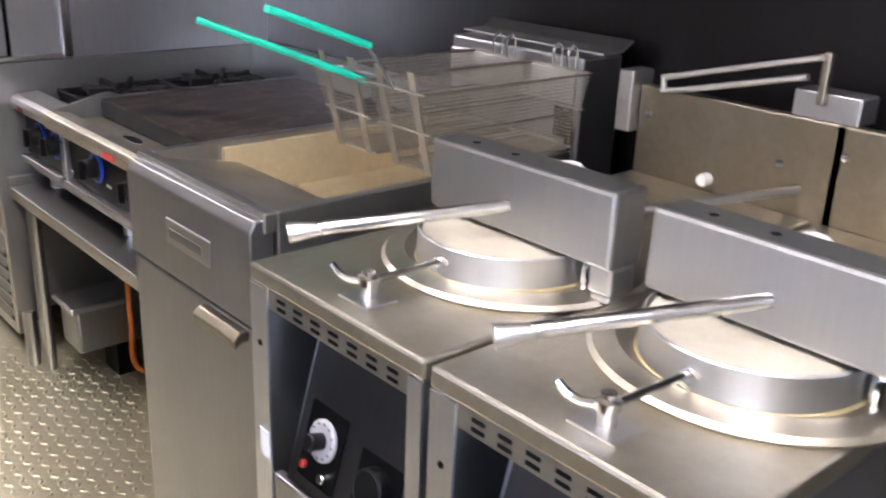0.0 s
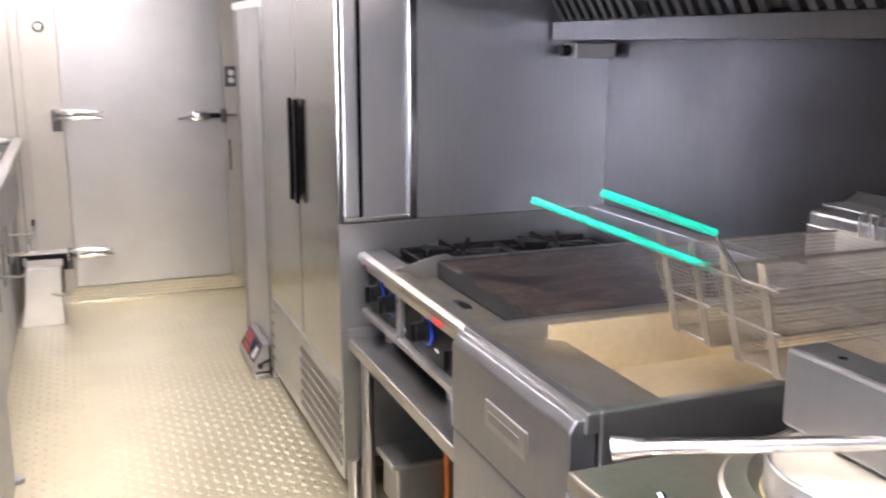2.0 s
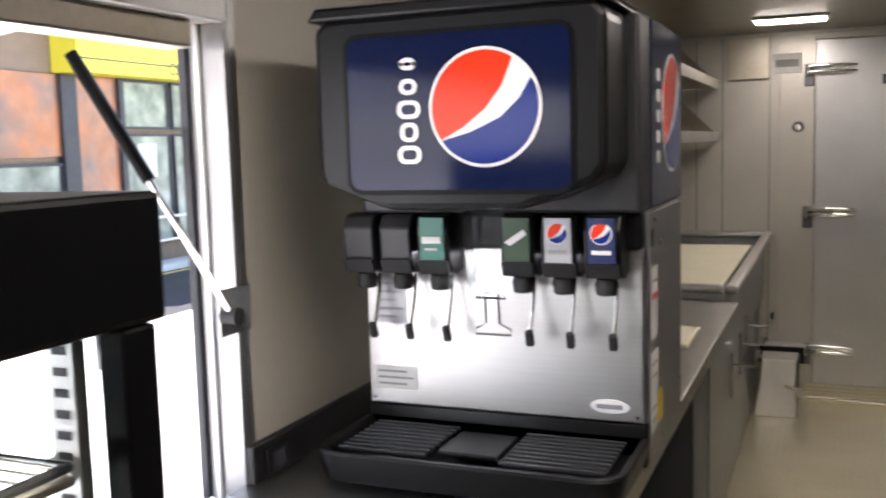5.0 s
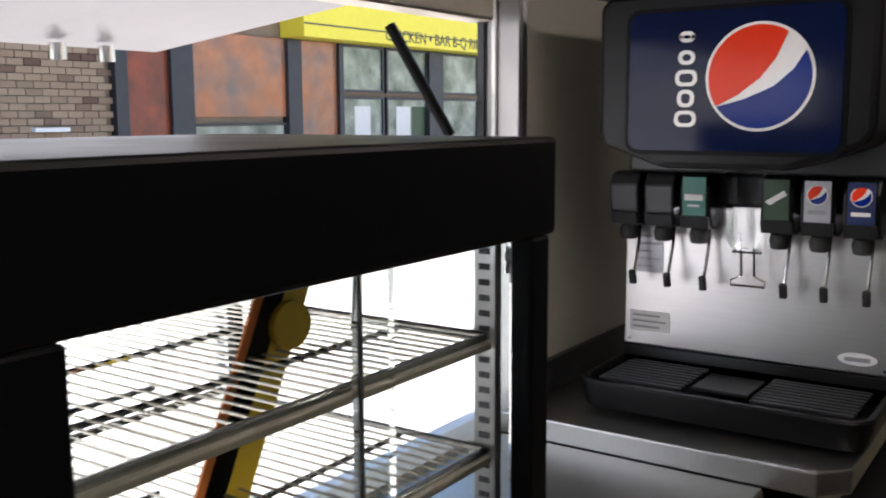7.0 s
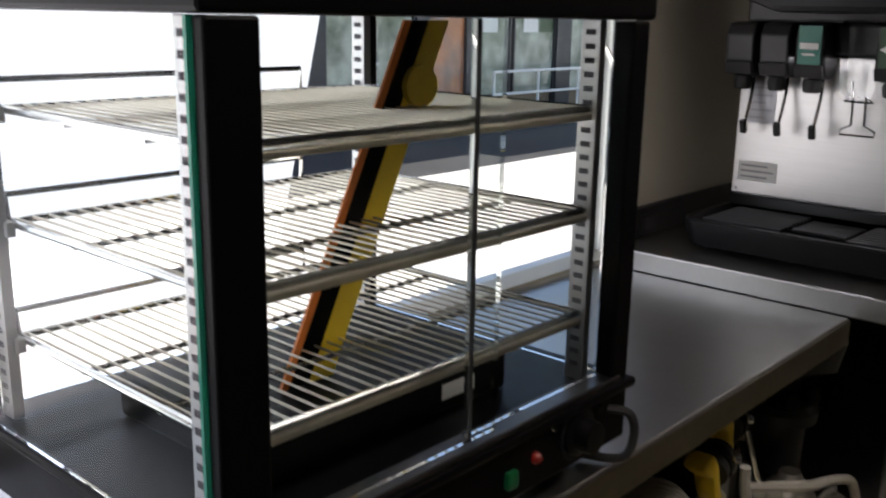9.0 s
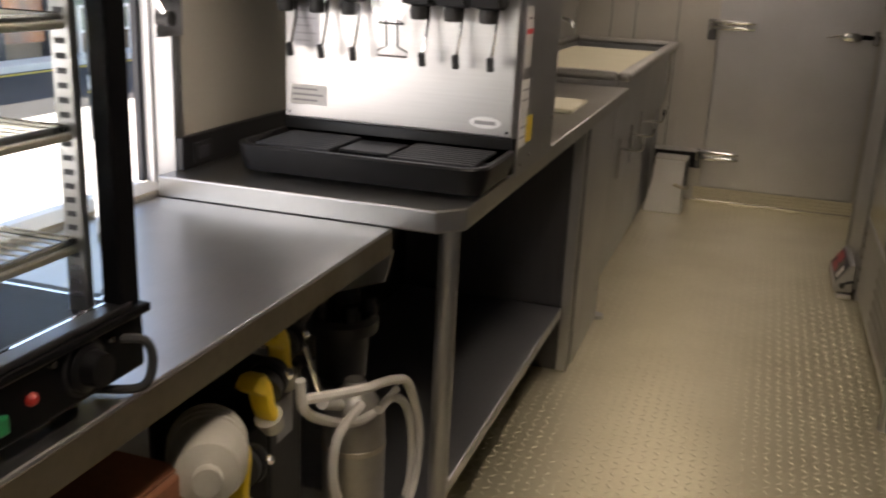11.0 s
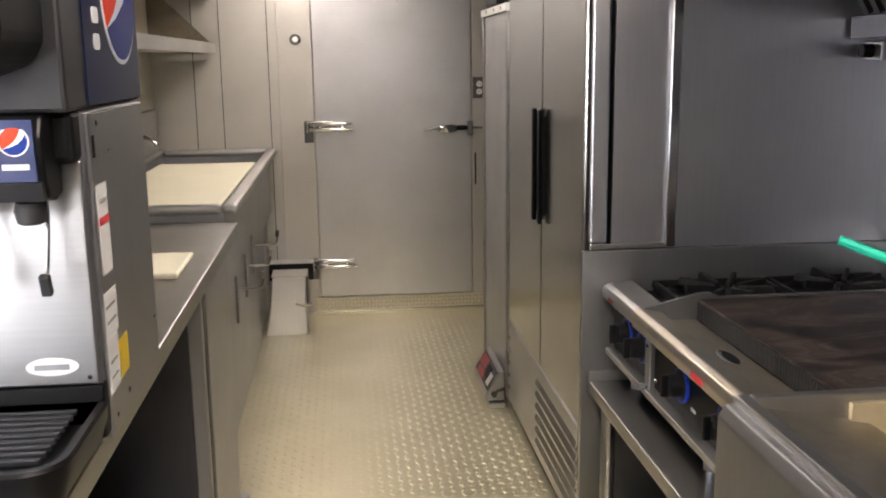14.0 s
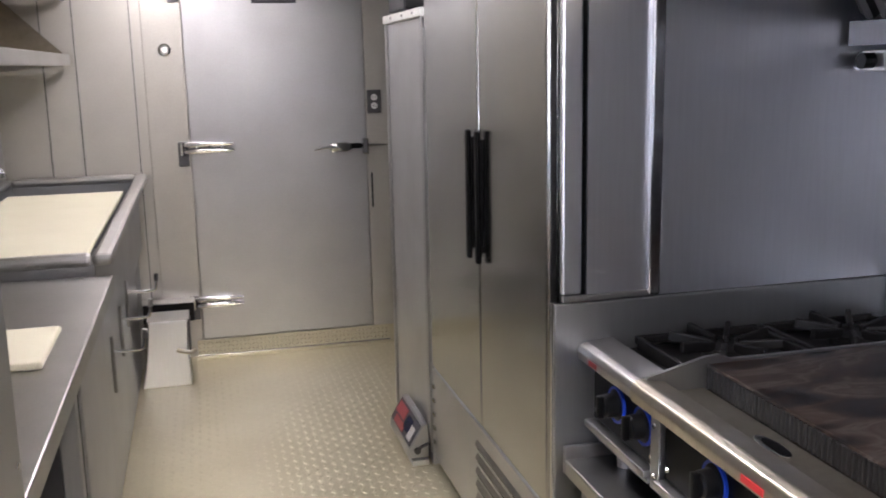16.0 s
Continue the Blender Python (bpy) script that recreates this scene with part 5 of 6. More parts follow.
def circle(r, n=56):
    return [(r * math.cos(k * math.tau / n), r * math.sin(k * math.tau / n)) for k in range(n)]


def disc_parts(make, r):
    """White disc, then the red cap above the wave and the blue bowl below it."""
    top = [(r * math.cos(radians(a)), r * math.sin(radians(a))) for a in range(58, 216, 6)]
    wave_t = [(-0.40 * r, -0.34 * r), (0.02 * r, -0.02 * r), (0.32 * r, 0.36 * r)]
    low = [(r * math.cos(radians(a)), r * math.sin(radians(a))) for a in range(215, 394, 6)]
    wave_b = [(0.66 * r, 0.14 * r), (0.30 * r, -0.18 * r), (-0.25 * r, -0.42 * r)]
    return top + wave_t, low + wave_b


dk = part("sign_disc", on_front(circle(R * 1.06), 1.7253, ox, oz), SIGNWHITE, sg, "white ringed round emblem")
t_, b_ = disc_parts(None, R)
part("sign_red", on_front(t_, 1.7235, ox, oz), SIGNRED, sg)
part("sign_blue", on_front(b_, 1.7235, ox, oz), SIGNROYAL, sg)
for k, (h, w) in enumerate(((0.030, 0.044), (0.032, 0.034), (0.030, 0.044), (0.026, 0.034), (0.020, 0.034))):
    z = -0.068 + k * 0.0355
    o_, i_ = rounded(w * 0.9, h * 0.95, 0.012), rounded(w * 0.9 - 0.014, h * 0.95 - 0.013, 0.007)
    bm = bmesh.new()
    vo = [bm.verts.new((cx - 0.067 + a, 1.7235, cz + z + b)) for a, b in o_]
    vi = [bm.verts.new((cx - 0.067 + a, 1.7235, cz + z + b)) for a, b in i_]
    for q in range(len(vo)):
        j = (q + 1) % len(vo)
        bm.faces.new((vo[q], vo[j], vi[j], vi[q]))
    r_ = bmesh.ops.extrude_face_region(bm, geom=list(bm.faces))
    bmesh.ops.translate(bm, vec=(0, 0.0012, 0), verts=[v for v in r_["geom"] if isinstance(v, bmesh.types.BMVert)])
    part("sign_mark", bm, SIGNWHITE, sg)
# side sign
sp = part("side_sign", box(MX1 + 0.0022, MX1 + 0.004, 2.0, MYB - 0.002, 1.37, 1.69), SIGNBLUE, dd, "navy side sign with the same emblem")


def on_side(outline, x, yc, zc, t=0.0012):
    return prism([(yc + a, zc + b) for a, b in outline], "x", x, x + t)


part("sign_disc", on_side(circle(0.112), MX1 + 0.0041, 2.215, 1.535), SIGNWHITE, sp)
t_, b_ = disc_parts(None, 0.105)
part("sign_red", on_side(t_, MX1 + 0.0056, 2.215, 1.535), SIGNRED, sp)
part("sign_blue", on_side(b_, MX1 + 0.0056, 2.215, 1.535), SIGNROYAL, sp)
for k in range(5):
    part("sign_mark", on_side(rounded(0.034, 0.022, 0.008), MX1 + 0.0041, 2.065, 1.455 + k * 0.036), SIGNWHITE, sp)
# valves
part("valve_shelf", box(MX0 + 0.02, MX1 - 0.002, 1.930, MYF + 0.006, 1.300, 1.366, 0.008), PLASTIC, dd)
VX = (-0.494, -0.420, -0.346, -0.190, -0.117, -0.043)
VM = (None, None, TEAL, LEAF, SILVERLAB, LABELNAVY)
for x, m_ in zip(VX, VM):
    bm = prism([(1.890, 1.362), (1.877, 1.338), (1.883, 1.283), (1.895, 1.260), (1.925, 1.253), (1.955, 1.260), (1.955, 1.364), (1.915, 1.366)], "x", x - 0.031, x + 0.031, 0.005)
    v = part("valve", bm, GREYPL if m_ is None else PLASTIC, dd, "black dispensing valve")
    part("nozzle", lathe([(0.017, 0.028), (0.020, 0.018), (0.017, 0.002), (0.013, 0.0), (0.013, 0.01), (0.0, 0.012)], pose(x, 1.912, 1.226), 20), RUBBER, v, "", True)
    part("valve_front", prism([(1.8815, 1.283), (1.8745, 1.283), (1.8855, 1.258), (1.893, 1.260)], "x", x - 0.028, x + 0.028), GREYPL, v)
    lv = part("lever", tube(curved([(x + 0.012, 1.940, 1.255), (x + 0.012, 1.936, 1.22), (x + 0.012, 1.918, 1.17), (x + 0.012, 1.908, 1.152)], 4), 0.0035, 6), CHROME, v, "thin chrome push lever", True)
    part("lever_tip", local_box(Matrix.Translation((x + 0.012, 1.906, 1.148)) @ Matrix.Rotation(radians(18), 4, "X"), -0.007, 0.007, -0.006, 0.006, -0.016, 0.014, 0.003), RUBBER, lv)
    if m_ is not None:
        lb = part("valve_label", local_box(Matrix.Translation((x, 1.881, 1.320)) @ Matrix.Rotation(radians(3), 4, "X"), -0.023, 0.023, -0.006, -0.003, -0.036, 0.040), m_, v, "coloured flavour label")
        if m_ in (SILVERLAB, LABELNAVY):
            for nm, o_, mm in (("label_disc", circle(0.0185, 28), SIGNWHITE), ("label_red", disc_parts(None, 0.0165)[0], SIGNRED), ("label_blue", disc_parts(None, 0.0165)[1], SIGNROYAL)):
                d = 0.0 if nm == "label_disc" else 0.0012
                part(nm, prism([(x + a, 1.334 + b) for a, b in o_], "y", 1.8745 - d - 0.001, 1.8745 - d), mm, lb)
            part("label_mark", box(x - 0.016, x + 0.016, 1.8735, 1.8750, 1.299, 1.306), PAPER if m_ is LABELNAVY else GREYINK, lb)
        elif m_ is TEAL:
            part("label_mark", box(x - 0.018, x + 0.018, 1.8720, 1.8750, 1.314, 1.326), PAPER, lb)
            part("label_mark", box(x - 0.012, x + 0.012, 1.8720, 1.8750, 1.302, 1.306), PAPER, lb)
        else:
            part("label_mark", prism([(x - 0.02, 1.318), (x + 0.014, 1.34), (x + 0.02, 1.332), (x - 0.010, 1.312)], "y", 1.8720, 1.8750), PAPER, lb)
# ice chute
ic = part("ice_chute", prism([(-0.285, 1.372), (-0.215, 1.372), (-0.222, 1.24), (-0.232, 1.225), (-0.268, 1.225), (-0.278, 1.24)], "y", 1.865, 1.925, 0.006), CLEARPL, dd, "clear plastic ice chute")
part("ice_lever", tube([(-0.262, 1.901, 1.255), (-0.262, 1.908, 1.225), (-0.278, 1.910, 1.215), (-0.222, 1.910, 1.215), (-0.236, 1.908, 1.225), (-0.236, 1.916, 1.168), (-0.216, 1.918, 1.158), (-0.216, 1.918, 1.148), (-0.282, 1.918, 1.148), (-0.282, 1.918, 1.158), (-0.262, 1.918, 1.168), (-0.262, 1.912, 1.225)], 0.0026, 6), CHROME, ic)
# stickers and badge on the splash panel
for x0, x1, z0, z1, n in ((-0.508, -0.420, 1.022, 1.066, 3), (-0.500, -0.438, 1.150, 1.24, 5)):
    s = part("sticker", box(x0, x1, MYF - 0.0053, MYF - 0.0043, z0, z1), PAPER if n == 3 else SILVERLAB, dd, "white printed notice")
    for k in range(n):
        zz = z1 - (k + 0.8) * (z1 - z0) / (n + 0.6)
        part("print_bar", box(x0 + 0.006, x1 - (0.008 if k % 2 else 0.022), MYF - 0.0060, MYF - 0.0054, zz - 0.002, zz + 0.002), GREYINK, s)
bd = part("badge", prism([(-0.05 + 0.035 * math.cos(a * math.tau / 32), 1.020 + 0.0125 * math.sin(a * math.tau / 32)) for a in range(32)], "y", MYF - 0.007, MYF - 0.0042), SIGNWHITE, dd, "oval pale maker badge")
part("badge_print", box(-0.073, -0.027, MYF - 0.008, MYF - 0.0072, 1.016, 1.024), GREYINK, bd)
for x in (MX0 + 0.012, MX1 - 0.016):
    part("screw", lathe([(0.004, 0), (0.003, 0.002), (0, 0.002)], pose(x, MYF - 0.004, 1.003, 90), 10), CHROME, dd)
# drip tray
def tray_outline(inset, r):
    """Plan of the tray: square at the back, round at the two front corners."""
    x0, x1, y0, y1 = MX0 - 0.008 + inset, MX1 + 0.005 - inset, 1.728 + inset, MYF - 0.005
    out = [(x1, y1), (x0, y1)]
    for cx_, a0 in ((x0 + r, 180), (x1 - r, 270)):
        out += [(cx_ + r * math.cos(radians(a0 + k * 11.25)), y0 + r + r * math.sin(radians(a0 + k * 11.25))) for k in range(9)]
    return out


bm = bmesh.new()
loops = [[bm.verts.new((x, y, z)) for x, y in tray_outline(i, r)] for i, r, z in ((0.012, 0.045, CZ + 0.012), (0.002, 0.052, 0.945), (0.000, 0.054, 0.962), (0.003, 0.052, 0.967), (0.012, 0.046, 0.967), (0.017, 0.042, 0.960), (0.021, 0.040, 0.935))]
for a, b in zip(loops, loops[1:]):
    for k in range(len(a)):
        j = (k + 1) % len(a)
        bm.faces.new((a[k], a[j], b[j], b[k]))
bm.faces.new(loops[0])
bm.faces.new(loops[-1])
bmesh.ops.recalc_face_normals(bm, faces=bm.faces)
add_box(bm, MX0 - 0.002, MX1 - 0.0, MYF - 0.0045, MYF + 0.025, CZ + 0.012, 0.990, 0.004)
tr = part("drip_tray", bm, PLASTIC, dd, "black drip tray", True)
for k in range(9):
    y = 1.772 + k * 0.020
    for x0, x1 in ((MX0 + 0.03, -0.325), (-0.195, MX1 - 0.03)):
        part("grid_bar", box(x0, x1, y, y + 0.008, 0.958, 0.966, 0.002), GREYPL, tr)
part("grid_centre", box(-0.315, -0.205, 1.80, 1.92, 0.955, 0.964, 0.003), PLASTIC, tr)
for x, y in ((-0.48, 1.80), (-0.02, 1.80)):
    part("foot", rod((x, y, CZ), (x, y, 0.971 if y > 2 else CZ + 0.0125), 0.016), RUBBER, dd)

# ---- heated display case on the low counter ----
KX0, KX1, KY0, KY1 = -0.585, -0.136, 0.316, 0.898
dc = thing("display_case", (-0.36, 0.6, LZ), "black heated glass display case with wire shelves", "display case")
bz0, bz1, tz0, tz1 = LZ + 0.022, 0.955, 1.366, 1.459
part("top_hood", box(KX0, KX1, KY0, KY1, tz0, tz1, 0.005), BLACK, dc, "black enamel top hood")
for x in (KX1 - 0.09, KX1 - 0.19, KX1 - 0.29):
    part("vent_slot", prism([(x - 0.030 + a, 1.435 + b) for a, b in rounded(0.06, 0.012, 0.0055)], "y", KY0 - 0.0012, KY0 - 0.0002), BLACK, dc)
    part("vent_lip", prism([(x - 0.030 + a, 1.4275 + b) for a, b in rounded(0.058, 0.003, 0.0014)], "y", KY0 - 0.0030, KY0 - 0.0013), GREYPL, dc)
part("base", box(KX0 + 0.01, KX1 - 0.004, KY0 + 0.005, KY1 - 0.004, bz0, 0.945, 0.004), BLACK, dc, "black control base")
part("base_ledge", box(KX0 + 0.004, KX1 + 0.006, KY0, KY1, 0.9455, 0.957, 0.004), BLACK, dc)
part("door_track", box(KX1 - 0.030, KX1 + 0.002, KY0 + 0.03, KY1 - 0.03, 0.9575, 0.966, 0.002), STEEL_DARK, dc)
for x0, x1, y0, y1 in ((KX1 - 0.016, KX1 - 0.001, KY0 + 0.004, KY0 + 0.050), (KX1 - 0.028, KX1 - 0.001, KY1 - 0.046, KY1 - 0.012), (KX0 + 0.004, KX0 + 0.03, KY0 + 0.001, KY0 + 0.026), (KX0 + 0.004, KX0 + 0.03, KY1 - 0.03, KY1 - 0.012)):
    part("corner_post", box(x0, x1, y0, y1, 0.9575, 1.3655, 0.003), BLACK, dc)
# glass
for nm, b in (("side_glass", box(KX0 + 0.035, KX1 - 0.021, KY0 + 0.004, KY0 + 0.009, 0.958, 1.3655)), ("side_glass", box(KX0 + 0.035, KX1 - 0.032, KY1 - 0.024, KY1 - 0.019, 0.958, 1.3655)), ("sliding_door", box(KX1 - 0.014, KX1 - 0.009, KY0 + 0.05, 0.645, 0.9665, 1.3655)), ("sliding_door", box(KX1 - 0.024, KX1 - 0.019, 0.615, KY1 - 0.05, 0.9665, 1.3655)), ("rear_glass", box(KX0 + 0.010, KX0 + 0.015, KY0 + 0.03, KY1 - 0.035, 0.958, 1.3655))):
    g = part(nm, b, GLASS, dc)
    g.visible_shadow = False
part("door_edge", box(KX1 - 0.0165, KX1 - 0.0145, 0.612, 0.617, 0.9668, 1.365), RUBBER, dc, "dark sliding door edge")
part("door_edge", box(KX1 - 0.0145, KX1 - 0.0085, 0.6455, 0.648, 0.9668, 1.365), GLASS, dc)
part("glass_edge", box(KX1 - 0.0200, KX1 - 0.0165, KY0 + 0.0005, KY0 + 0.0100, 0.958, 1.3655), EDGE, dc, "green edge of the side glass")
# slotted rack standards
for x, y in ((KX1 - 0.045, KY1 - 0.062), (KX0 + 0.04, KY1 - 0.062), (KX1 - 0.052, KY0 + 0.022), (KX0 + 0.05, KY0 + 0.022)):
    s = part("slotted_standard", box(x - 0.012, x + 0.012, y, y + 0.012, 0.958, 1.3655, 0.001), STEEL_V, dc)
    bm = bmesh.new()
    for k in range(26):
        add_box(bm, x - 0.006, x + 0.006, y - 0.0008, y - 0.0002, 0.975 + k * 0.0150, 0.981 + k * 0.0150)
        add_box(bm, x - 0.006, x + 0.006, y + 0.0122, y + 0.0128, 0.975 + k * 0.0150, 0.981 + k * 0.0150)
    part("standard_slots", bm, INK, s)


def wire_shelf(z):
    s = thing("wire_shelf", (-0.36, 0.6, z), "chromed wire shelf inside the display case", "shelf", "display case shelves")
    x0, x1, y0, y1 = KX0 + 0.045, KX1 - 0.040, KY0 + 0.042, KY1 - 0.066
    part("shelf_frame", tube([(x0, y0, z), (x1, y0, z), (x1, y1, z), (x0, y1, z), (x0, y0, z)], 0.0042, 8), CHROME, s)
    part("shelf_frame", box(x1 - 0.004, x1 + 0.006, y0, y1, z - 0.012, z - 0.0045, 0.002), STEEL_GREASY, s)
    for k in range(29):
        y = y0 + (k + 0.5) * (y1 - y0) / 29
        part("shelf_wire", wire_mesh(x0, x1, y, z), STEEL_GREASY, s)
    for x in (x0 + 0.13, x0 + 0.26):
        part("cross_wire", rod((x, y0, z - 0.0045), (x, y1, z - 0.0045), 0.003, None, 6), CHROME, s)
    part("back_rail", tube([(x0, y0, z), (x0, y0, z + 0.028), (x0, y1 - 0.10, z + 0.028), (x0, y1 - 0.10, z)], 0.0035, 6), CHROME, s)
    for x in (x0 + 0.01, x1 - 0.01):
        part("shelf_clip", box(x - 0.012, x + 0.012, y1 + 0.002, y1 + 0.014, z - 0.012, z + 0.004, 0.002), STEEL_H, s)
        part("shelf_clip", box(x - 0.012, x + 0.012, y0 - 0.012, y0 - 0.002, z - 0.012, z + 0.004, 0.002), STEEL_H, s)
    return s


def wire_mesh(x0, x1, y, z):
    return rod((x0, y, z + 0.002), (x1, y, z + 0.002), 0.0015, None, 6)


for z in (1.272, 1.160, 1.040):
    wire_shelf(z)
wp = thing("water_pan", (-0.36, 0.62, 0.9575), "dark steel pan on the floor of the display case", "pan")
part("pan_body", box(-0.46, -0.22, 0.42, 0.76, 0.958, 1.005, 0.006), BLACK, wp)
part("pan_sticker", box(-0.2195, -0.2185, 0.65, 0.70, 0.975, 0.992), PAPER, wp)
yp = thing("safety_strap", (-0.30, 0.62, 0.9575), "yellow strap with a black stripe hanging inside the display case", "strap")


def strap(y_top, w, dx, m_, name, z0=0.966, z1=1.362):
    sl = 0.479
    part(name, prism([(y_top - (z1 - z0) * sl, z0), (y_top - (z1 - z0) * sl + w, z0), (y_top + w, z1), (y_top, z1)], "x", -0.302 + dx, -0.299 + dx), m_, yp)


strap(0.672, 0.010, 0.0, ORANGE, "orange_edge")
strap(0.682, 0.026, 0.0, BLACK, "black_stripe")
strap(0.708, 0.032, 0.0, YELLOW, "yellow_web")
part("buckle", prism([(0.692 + 0.024 * math.cos(a * math.tau / 20), 1.295 + 0.022 * math.sin(a * math.tau / 20)) for a in range(20)], "x", -0.2985, -0.292), YELLOW, yp)

# controls
kx = KX1 - 0.004
part("switch", box(kx, kx + 0.008, 0.658, 0.676, 0.897, 0.917, 0.003), GREENLIT, dc, "lit green rocker switch")
part("pilot_light", lathe([(0.007, 0), (0.007, 0.003), (0.004, 0.007), (0, 0.008)], pose(kx, 0.712, 0.915, 0, 90, 0), 16), REDLIT, dc, "lit red pilot light")
kd = part("thermostat_knob", lathe([(0.027, 0), (0.027, 0.006), (0.020, 0.009), (0.018, 0.026), (0, 0.027)], pose(kx, 0.790, 0.918, 0, 90, 0), 24), PLASTIC, dc, "grey thermostat knob", True)
part("knob_scale", lathe([(0.033, 0.0), (0.033, 0.0015), (0.028, 0.0015)], pose(kx, 0.790, 0.918, 0, 90, 0), 28), GREYPL, kd)
for y, z in ((0.60, 0.90), (0.745, 0.938), (0.835, 0.932)):
    part("screw", lathe([(0.005, 0), (0.004, 0.003), (0, 0.003)], pose(kx, y, z, 0, 90, 0), 10), CHROME, dc)
part("power_cord", tube(curved([(kx - 0.002, 0.855, 0.925), (kx + 0.02, 0.868, 0.922), (kx + 0.026, 0.872, 0.895), (kx + 0.018, 0.860, 0.868), (kx - 0.03, 0.84, LZ + 0.008)], 5), 0.0055), RUBBER, dc, "", True)
for x, y in ((KX1 - 0.05, KY0 + 0.05), (KX1 - 0.05, KY1 - 0.09), (KX0 + 0.06, KY0 + 0.05), (KX0 + 0.06, KY1 - 0.09)):
    part("foot", rod((x, y, LZ), (x, y, bz0 + 0.001), 0.016), RUBBER, dc)

# ---- under the low counter ----
tk = thing("gas_cylinder", (-0.22, 1.69, 0.0), "grey steel drinks gas cylinder with a milky looped hose", "gas cylinder")
part("cylinder", lathe([(0.0, 0.0), (0.060, 0.0), (0.066, 0.010), (0.066, 0.40), (0.062, 0.44), (0.046, 0.475), (0.026, 0.495), (0.020, 0.510), (0, 0.510)], pose(-0.22, 1.69, 0.0), 36), TANK, tk, "", True)
part("cylinder_band", lathe([(0.067, 0.0), (0.0685, 0.002), (0.0685, 0.012), (0.067, 0.014)], pose(-0.22, 1.69, 0.36), 36), STEEL_GREASY, tk)
for path in (
        [(-0.170, 1.344, 0.662), (-0.170, 1.360, 0.601), (-0.170, 1.446, 0.540), (-0.170, 1.583, 0.472), (-0.170, 1.703, 0.446), (-0.170, 1.783, 0.447), (-0.170, 1.799, 0.450)],
        [(-0.170, 1.360, 0.620), (-0.100, 1.435, 0.619), (-0.100, 1.517, 0.595), (-0.100, 1.607, 0.566), (-0.100, 1.683, 0.524), (-0.100, 1.760, 0.399), (-0.100, 1.763, 0.315), (-0.100, 1.712, 0.243), (-0.100, 1.631, 0.245)],
        [(-0.120, 1.576, 0.512), (-0.120, 1.651, 0.506), (-0.120, 1.735, 0.445), (-0.120, 1.774, 0.346), (-0.120, 1.764, 0.252), (-0.120, 1.702, 0.207)],
        [(-0.150, 1.559, 0.524), (-0.150, 1.457, 0.508), (-0.150, 1.434, 0.447), (-0.150, 1.459, 0.374), (-0.150, 1.521, 0.290)]):
    part("hose", tube(curved(path, 6), 0.0095), HOSE, tk, "looped milky vinyl hose", True)
pm = thing("syrup_pump", (-0.30, 1.80, 0.45), "black syrup pump canister with a knobbed cap", "pump")
part("pump_body", lathe([(0.0, 0.0), (0.046, 0.0), (0.054, 0.010), (0.058, 0.11), (0.078, 0.116), (0.080, 0.140), (0.066, 0.152), (0.0, 0.156)], pose(-0.30, 1.80, 0.455), 32), GREYPL, pm, "", True)
for k in range(5):
    a = k * math.tau / 5 + 0.4
    part("cap_knob", lathe([(0.0, 0.0), (0.020, 0.0), (0.022, 0.010), (0.016, 0.034), (0.0, 0.038)], pose(-0.30 + 0.056 * math.cos(a), 1.80 + 0.056 * math.sin(a), 0.607), 16), PLASTIC, pm, "", True)
part("pump_head", lathe([(0.0, 0.0), (0.034, 0.0), (0.038, 0.02), (0.030, 0.075), (0.014, 0.09), (0, 0.09)], pose(-0.30, 1.80, 0.610), 24), PLASTIC, pm, "", True)
part("pump_hose", tube(curved([(-0.30, 1.79, 0.695), (-0.28, 1.72, 0.735), (-0.26, 1.60, 0.72), (-0.25, 1.47, 0.69)], 5), 0.012), RUBBER, pm, "", True)
part("pump_bracket", box(XL + 0.0125, -0.352, 1.77, 1.83, 0.50, 0.54, 0.003), STEEL_GREASY, pm)


def syrup_connector(x, y, z, turn):
    """A quick connector: bent yellow lever on a black body with a milky nut."""
    c = thing("syrup_connector", (x, y, z), "yellow levered tap connector on a syrup line", "connector", "syrup connectors")
    m = Matrix.Translation((x, y, z)) @ Matrix.Rotation(turn, 4, "X")

    def put(b):
        bmesh.ops.transform(b, matrix=m, verts=b.verts)
        return b
    part("lever", put(prism([(-0.034, 0.040), (-0.012, 0.052), (0.012, 0.046), (0.026, 0.018), (0.030, -0.020), (0.040, -0.050), (0.022, -0.056), (0.010, -0.026), (0.004, 0.008), (-0.012, 0.018)], "x", -0.016, 0.022, 0.007)), YELLOW, c, "", True)
    part("coupling", put(rod((0.0, 0.030, 0.0), (-0.006, 0.078, 0.010), 0.030, 0.027, 20)), RUBBER, c, "", True)
    part("lock_ring", put(lathe([(0.026, -0.008), (0.033, -0.006), (0.033, 0.006), (0.026, 0.008)], Matrix.Translation((-0.003, 0.056, 0.005)) @ Matrix.Rotation(radians(-80), 4, "X"), 24)), PLASTIC, c)
    part("nut", put(rod((0.004, 0.030, -0.050), (0.006, 0.040, -0.078), 0.024, 0.018, 18)), MILKY, c, "", True)
    part("ball", put(lathe([(0.0, -0.009), (0.007, -0.006), (0.009, 0.0), (0.007, 0.006), (0.0, 0.009)], Matrix.Translation((0.03, 0.062, 0.018)), 14)), CHROME, c, "", True)
    return c


